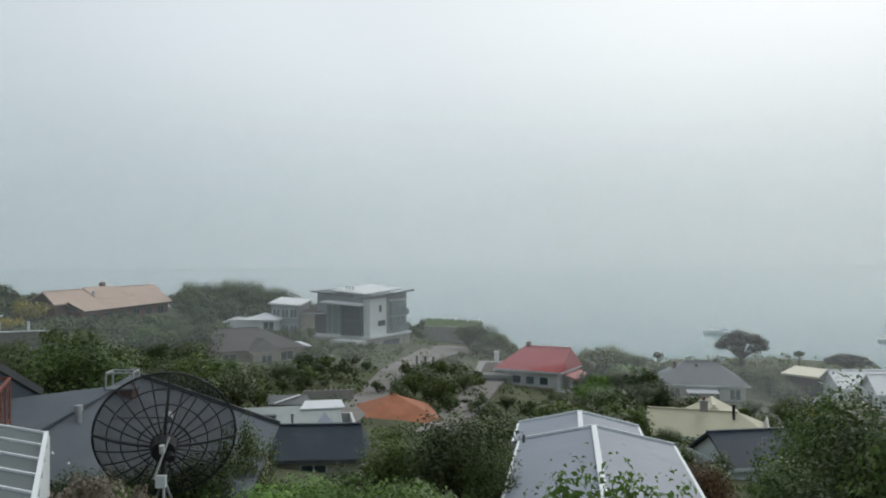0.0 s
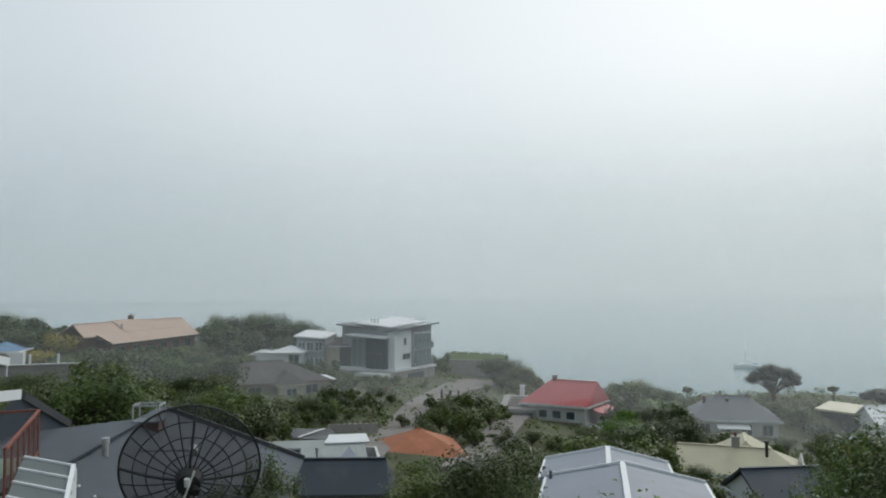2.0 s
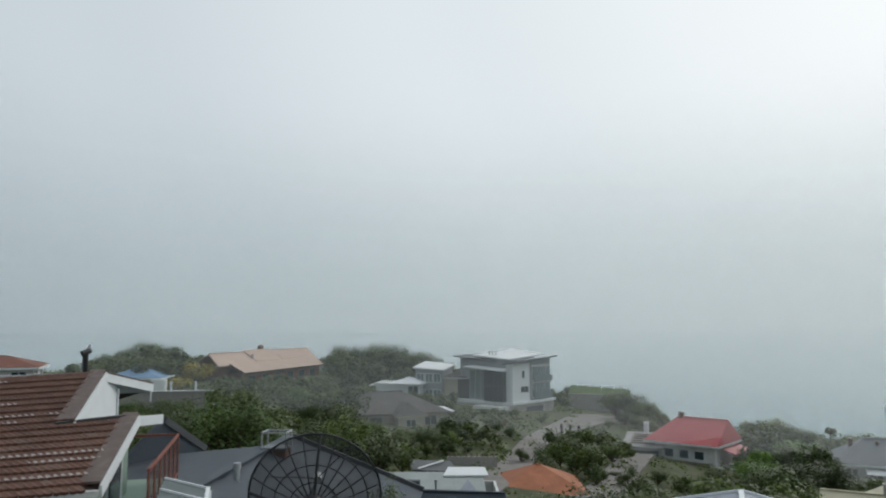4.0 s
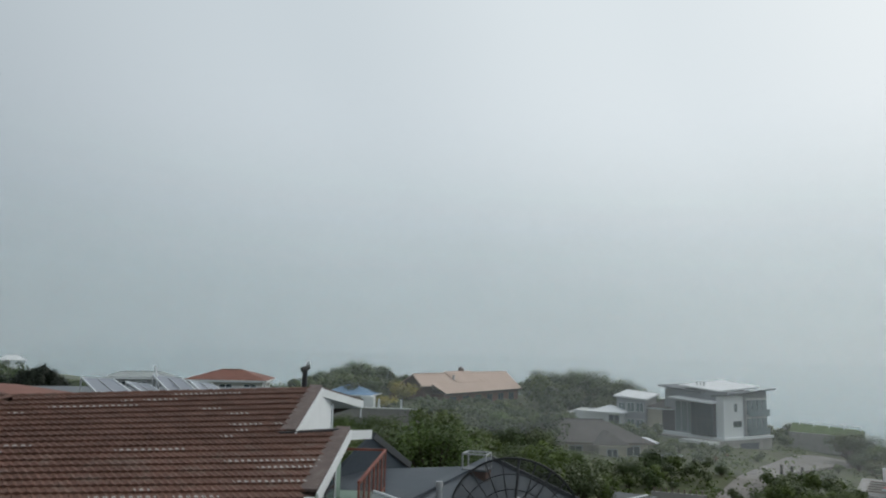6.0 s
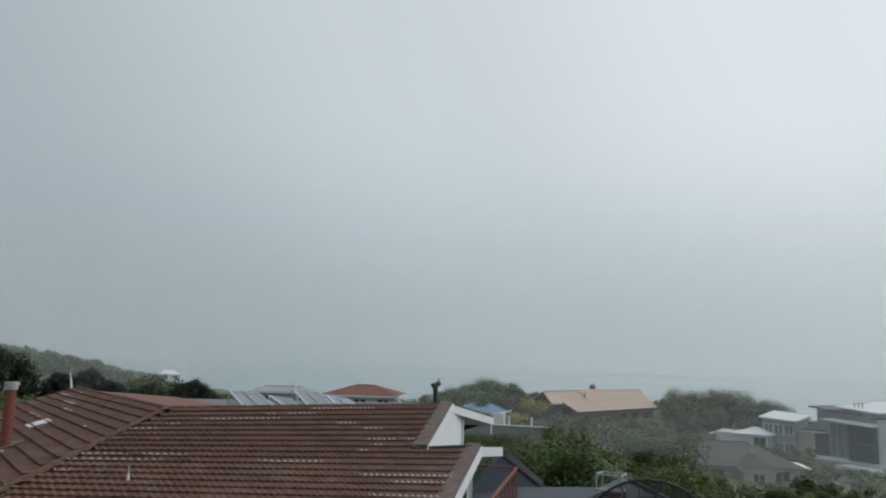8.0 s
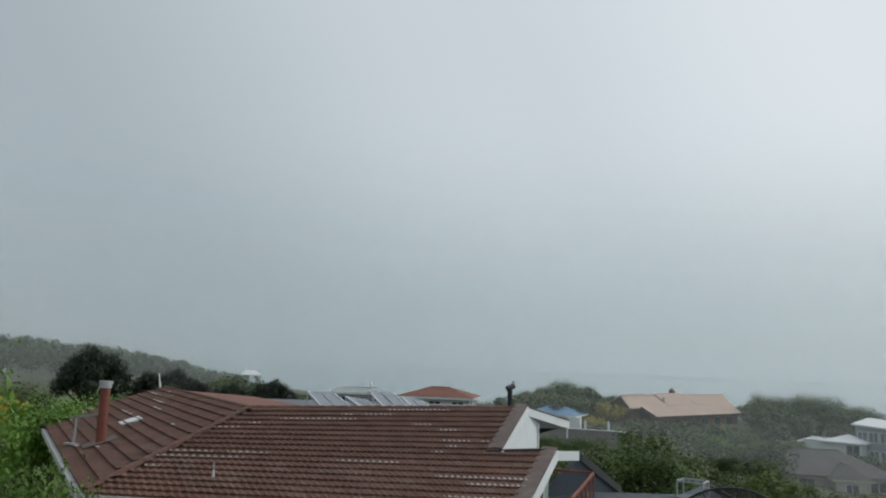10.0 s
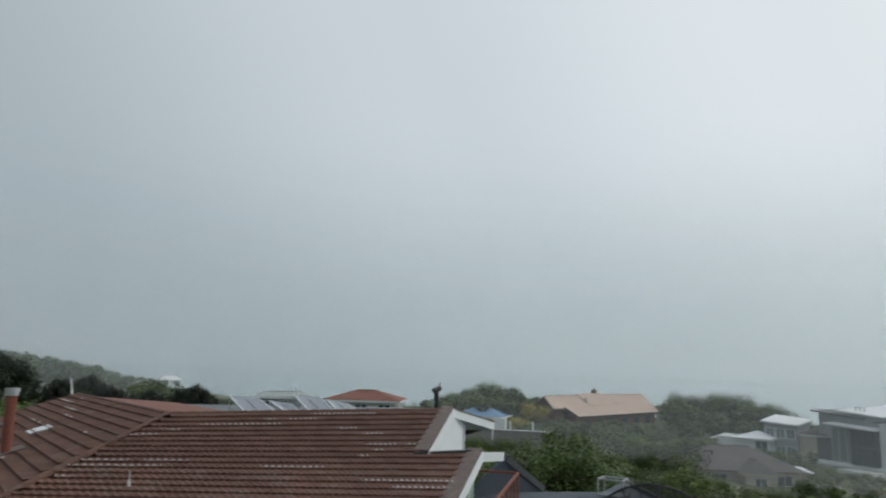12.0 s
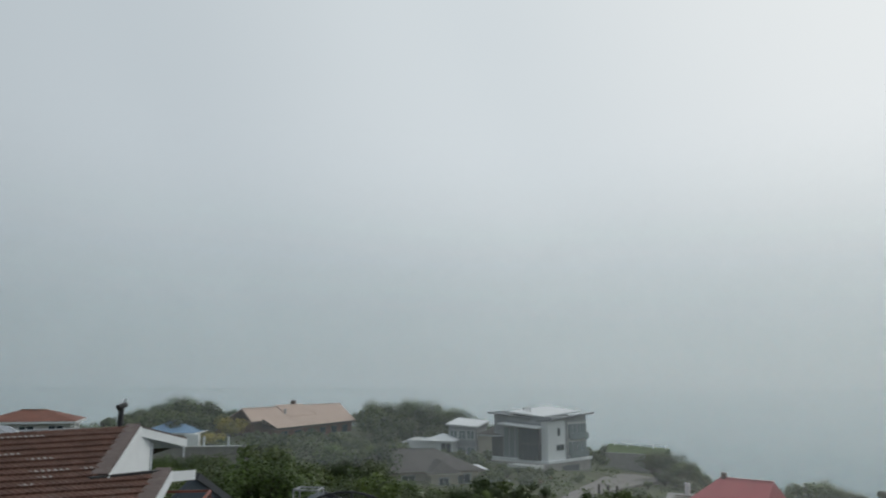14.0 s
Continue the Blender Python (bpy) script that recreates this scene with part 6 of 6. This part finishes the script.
for k, az, d, e, s in (("round", -2.0, 134, -4.75, 1.2), ("dark", -3.2, 132, -4.9, 1.25), ("round_b", -4.0, 128, -5.5, 1.2), ("dark", -2.6, 122, -6.2, 1.2), ("round", -3.6, 118, -6.6, 1.1), ("round", -1.4, 116, -6.9, 0.9), ("grey", -4.6, 120, -6.8, 0.9)):
    lone(FINE.get(k, (k, 1))[0], az, d, e, s * FINE.get(k, (k, 1))[1])
for k, az, d, e, s in (("round", 6.8, 112, -6.5, 1.0), ("dark", 8.0, 113, -6.2, 0.9), ("russet", 5.6, 112, -6.8, 0.9), ("round", 9.3, 110, -5.9, 1.0), ("round", 8.8, 106, -6.3, 1.0), ("dark", 7.6, 100, -6.9, 1.0), ("russet", 6.6, 103, -7.0, 1.1), ("round_b", 5.9, 98, -7.4, 1.0), ("dark", 9.6, 96, -7.0, 1.1), ("round", 8.4, 90, -7.8, 1.0), ("grey", 7.0, 88, -8.4, 0.9), ("dark_b", 10.8, 90, -7.6, 1.0), ("round", 4.9, 104, -7.3, 0.8), ("dark", 6.2, 82, -9.2, 0.9), ("fresh", 5.2, 74, -10.4, 0.8), ("dark", 9.2, 80, -9.0, 1.1), ("dark", 12.0, 82, -8.2, 1.1), ("dark_b", 13.6, 80, -8.1, 1.0), ("dark", 15.2, 78, -8.4, 1.1), ("round", 17.0, 80, -7.6, 1.0)):
    lone(FINE.get(k, (k, 1))[0], az, d, e, s * FINE.get(k, (k, 1))[1])
# crowns that part the hillside: in front of the shingled house, over the slope, along the point and round the gardens by the shore
for k, az, d, e, s in (("dark", 9.8, 84, -7.7, 1.0), ("dark", 12.4, 79, -7.6, 1.1), ("dark", 14.6, 76, -7.9, 1.0), ("round_b", 16.6, 78, -7.2, 1.0), ("dark", 18.4, 74, -7.0, 1.1), ("round", 20.2, 72, -7.0, 1.0),
                       ("round", 19.0, 104, -4.5, 1.2), ("dark", 20.8, 108, -4.2, 1.1), ("round_b", 22.4, 100, -4.5, 1.2), ("round", 24.2, 104, -4.2, 1.1), ("dark", 25.8, 98, -4.6, 1.0), ("round", 27.6, 106, -4.0, 1.2), ("dark", 29.2, 102, -4.3, 1.1), ("round_b", 30.6, 98, -4.9, 1.0), ("round", 23.4, 82, -5.9, 1.2), ("dark", 29.8, 80, -5.8, 1.2), ("round_b", 31.6, 76, -6.2, 1.1), ("round", 33.4, 74, -6.0, 1.0), ("grey", 18.8, 88, -5.9, 1.1), ("dark", 21.2, 88, -5.6, 1.1), ("grey", 26.0, 86, -5.2, 1.3), ("round", 17.4, 112, -4.4, 1.0),
                       ("dark", 18.7, 164, -1.35, 1.5), ("dark", 17.4, 160, -1.55, 1.4), ("round_b", 16.2, 166, -1.3, 1.6), ("dark", 14.9, 158, -1.3, 1.4), ("round", 13.7, 162, -1.7, 1.4), ("dark", 12.5, 158, -1.9, 1.3), ("dark", 31.6, 150, -1.3, 1.5), ("round_b", 33.0, 146, -1.05, 1.6), ("dark", 34.0, 150, -1.5, 1.4), ("round", 30.4, 152, -1.9, 1.3), ("dark", 35.3, 140, -1.8, 1.3),
                       ("dark", -4.9, 74, -10.3, 0.9), ("round", -8.9, 72, -9.9, 1.2), ("dark", -6.4, 78, -11.0, 0.9), ("fresh", -11.6, 84, -9.4, 1.2), ("round_b", -12.0, 74, -10.2, 1.1), ("dark", -14.4, 78, -9.3, 1.2), ("dark", -16.2, 82, -9.0, 1.2), ("round", -13.6, 96, -8.0, 1.3), ("round", -11.4, 118, -6.6, 1.4), ("grey", -12.9, 120, -6.35, 1.5), ("round", -14.2, 116, -6.8, 1.3), ("dark", -15.8, 114, -7.6, 1.2),
                       ("round_b", -24.0, 112, -7.9, 1.3), ("dark", -25.2, 106, -8.6, 1.1), ("round", -22.9, 92, -9.9, 0.9), ("round", -25.0, 88, -10.0, 1.0), ("dark", -17.0, 58, -12.3, 1.0), ("round_b", -18.0, 54, -13.8, 0.8), ("fresh", -21.8, 40, -16.9, 0.8), ("fresh", -23.6, 38, -17.2, 0.8), ("round_b", 0.6, 78, -9.6, 1.2), ("round", -1.6, 82, -8.6, 1.2), ("dark", -1.8, 76, -10.6, 1.0), ("round", 30.6, 80, -5.0, 1.1), ("dark", 32.2, 79, -5.1, 1.2), ("round_b", 33.8, 78, -5.2, 1.2), ("round", 35.4, 77, -5.2, 1.2), ("dark", 10.8, 92, -6.9, 1.0), ("round", 7.2, 96, -6.9, 1.1), ("dark", 6.0, 92, -7.6, 1.0), ("round", 2.4, 86, -8.6, 1.0), ("fresh", 5.6, 66, -11.4, 0.9), ("fresh", 8.6, 47, -13.6, 0.6)):
    lone(FINE[k][0], az, d, e, s * FINE[k][1])
for az, d, e, s in ((63.6, 92, -1.2, 0.5), (61.8, 98, -0.9, 0.5), (62.6, 84, -1.9, 0.45), (60.4, 96, -1.7, 0.4)):
    lone("umbrella", az, d, e, s, "dark spreading tree in the mist below the hill")
lone("sparse", 34.8, 130, -1.55, 0.9)
lone("sparse", 21.4, 178, -1.9, 0.8)
lone("tall", -24.6, 100, -8.6, 0.55)
for az, d, e in ((-16.3, 140, -6.75), (-25.9, 150, -6.3), (24.9, 185, -1.55), (37.6, 95, -2.3)):
    p = spot(az, d)
    zt = EYE_Z + d * math.tan(radians(e)) - p.z
    t = thing("palm", Matrix.Translation(p), "small palm with a tuft of fronds", "palm tree")
    part("trunk", bar(bmesh.new(), (0, 0, -0.3), (0, 0, zt - 0.8), 0.18, 0.12, 8), M["bark"], t)
    rng = np.random.default_rng(int(d))
    part_v = leaf_cloud(rng, [((0, 0, zt - 0.7), (1.0, 1.0, 0.6))], 120, 0.9, 0.5)
    cr = new("crown", blades_mesh("crown", part_v, M["leaf_dark"]))
    cr.parent = t
# near leaves at the edge of the neighbour's roof
for k, az, d, e, s in (("near_fresh", 72.0, 11.5, -7.4, 0.55), ("near_fresh", 69.6, 11.5, -9.6, 0.42), ("near_mix", 76.5, 14, -4.0, 0.6), ("near_fresh", 67.9, 12.0, -10.6, 0.32), ("near_sprig", 73.0, 12.0, -2.2, 0.7), ("near_fresh", 68.4, 10.5, -10.2, 0.42), ("near_fresh", 66.9, 11.0, -11.4, 0.3), ("near_fresh", 70.5, 30, -3.2, 1.1), ("near_fresh", 67.6, 36, -3.0, 1.0), ("gold", 74, 34, -2.8, 0.9), ("near_mix", 72.5, 40, -2.4, 1.0)):
    lone(k, az, d, e, s)
wood(10, 20, 145, 196, 260, "dark dark_b round grey", 3.4, 1.25, "trees along the point")
wood(29, 37, 120, 200, 260, "dark dark_b round", 3.4, 1.25, "trees along the point")
wood(8, 34, 52, 196, 800, "round round_b grey grey_b dark grey shrub_b", 3.4, 1.0, "hillside bush")
wood(-36, -9, 44, 176, 520, "round dark grey round_b fresh", 3.4, 0.9, "garden trees")
wood(-10, 8, 42, 170, 420, "round dark grey dark shrub shrub_dark", 3.0, 0.9, "garden trees")
wood(-9, -2, 128, 152, 60, "round dark", 2.8, 1.1, "cliff bush")
wood(-4, 3, 132, 168, 60, "shrub shrub_b round", 2.8, 0.9, "cliff bush")
wood(34, 62, 50, 190, 330, "round grey dark round_b", 3.8, 1.0, "hillside bush")
wood(54, 92, 50, 200, 260, "round grey dark round_b", 4.4, 1.2, "hillside bush")
wood(57, 92, 200, 560, 1300, "dark round dark dark_b", 6.0, 2.2, "far woods")
wood(-38, 36, 20, 46, 200, "shrub shrub_dark shrub_b", 2.2, 0.8, "garden shrubs")
wood(8, 34, 50, 130, 900, "shrub shrub_b shrub_dark", 2.0, 1.0, "hillside bush")
wood(-36, 8, 44, 130, 700, "shrub shrub_b shrub_dark", 2.0, 0.9, "garden shrubs")
settle_woods(250)
undergrowth(5200)
for ob in list(MODELS.values()):
    for c in list(ob.children):
        bpy.data.objects.remove(c)
    bpy.data.objects.remove(ob)


# ---- roof tiles of the neighbour's house ----
def tile_mesh(w, depth, lichen_glint=False):
    """One double-roll tile, its lower edge at y = 0: x across, y up the slope, z out of the roof; the pale variant has
    lichened, painted-glint lower roll ends.
    """
    n = 9
    verts, faces = [], []
    for i in range(n):
        f = i / (n - 1)
        z = 0.026 * (0.5 + 0.5 * math.cos(f * 4 * math.pi)) + 0.012
        x = (f - 0.5) * w
        verts += [(x, 0, z - 0.035), (x, 0.0, z + 0.030), (x, 0.085, z + 0.017), (x, depth * 1.04, z - 0.022)]
    for i in range(n - 1):
        a, b = i * 4, i * 4 + 4
        faces += [(a, b, b + 1, a + 1), (a + 1, b + 1, b + 2, a + 2), (a + 2, b + 2, b + 3, a + 3)]
    me = bpy.data.meshes.new("tile")
    me.from_pydata(verts, [], faces)
    me.materials.append(M["tile"])
    me.materials.append(M["lichen_glint"])
    if lichen_glint:
        # roll crests' lower ends: lichened colour and painted wet highlights
        for i in (0, 3, 4, 7):
            me.polygons[i * 3 + 1].material_index = 1
    me.update()
    return me


def tile_face(name, origin, u, down, rows, width, inside, budget, wide=0.30, deep=0.365, fan=0.0, lichen_glint_from=0.29):
    """Lay courses on one slope: u along the eaves, down the fall line; inside(a, b) says if a place belongs to the slope."""
    u, down = Vector(u).normalized(), Vector(down).normalized()
    n = u.cross(-down).normalized()
    base = Matrix((u, -down, n)).transposed().to_4x4()
    plain, pale = tile_mesh(wide, deep), tile_mesh(wide, deep, True)
    rest = []
    made = 0
    for r in range(rows):
        b = (r + 1) * deep
        cols = int(width[1] / wide) - int(width[0] / wide)
        for c in range(cols):
            a = width[0] + (c + 0.5) * wide
            grow = 1 + (a - width[0]) * fan
            if not inside(a, (b - deep * 0.5) * grow):
                continue
            jit = prng.uniform(-0.006, 0.006)
            m = Matrix.Translation(Vector(origin) + u * a + down * (b * grow + jit)) @ base @ Matrix.Rotation(prng.uniform(-0.012, 0.012) - math.atan(b * fan), 4, "Z") @ Matrix.Diagonal((1.0, grow, 1.0, 1.0))
            me = pale if noise.noise(Vector((a * 0.30, r * 2.3, 4.2))) + 0.35 * noise.noise(Vector((a * 3.1, r * 1.7, 9.1))) > lichen_glint_from else plain
            if made < budget:
                t = new("tile", me)
                t.parent = brown
                t.matrix_local = m
                made += 1
            else:
                rest.append((m, me))
    if rest:
        verts, faces, index = [], [], []
        for m, me in rest:
            k = len(verts)
            verts += [m @ v.co for v in me.vertices]
            faces += [tuple(k + i for i in p.vertices) for p in me.polygons]
            index += [p.material_index for p in me.polygons]
        ob = raw(name, verts, faces, M["tile"], brown)
        ob.data.materials.append(M["lichen_glint"])
        ob.data.polygons.foreach_set("material_index", np.array(index, dtype=np.int32))
        tagged(ob, kind="stuff")


drop = math.sqrt(1 + K * K)


def on_front(a, b):
    y = -b / drop
    if y > -0.02:
        return False
    eave = -3.9 + (a + 4.12) * (-5.95 + 3.9) / (4.55 + 4.12)
    if y < eave - 0.05 or a < y * 4.12 / 3.9 + 0.0:
        return False
    right = 9.1 + y * (3.0 / 2.9) if y > -2.95 else 7.75 + (y + 3.07) * (3.3 / 2.88)
    return a < right - 0.25


def on_side(a, b):
    x = -b / drop
    return x > -4.2 and -a > x * 3.9 / 4.12 and -a < 11.3


tile_face("far_tiles", (0, 0, 0.0), (1, 0, 0), (0, -1, -K), 18, (-4.2, 9.3), on_front, 300, deep=0.235, fan=0.0606)
tile_face("side_tiles", (0, 0, 0.0), (0, -1, 0), (-1, 0, -1.25 / 4.12), 14, (-11.4, 4.2), on_side, 0, lichen_glint_from=0.5)
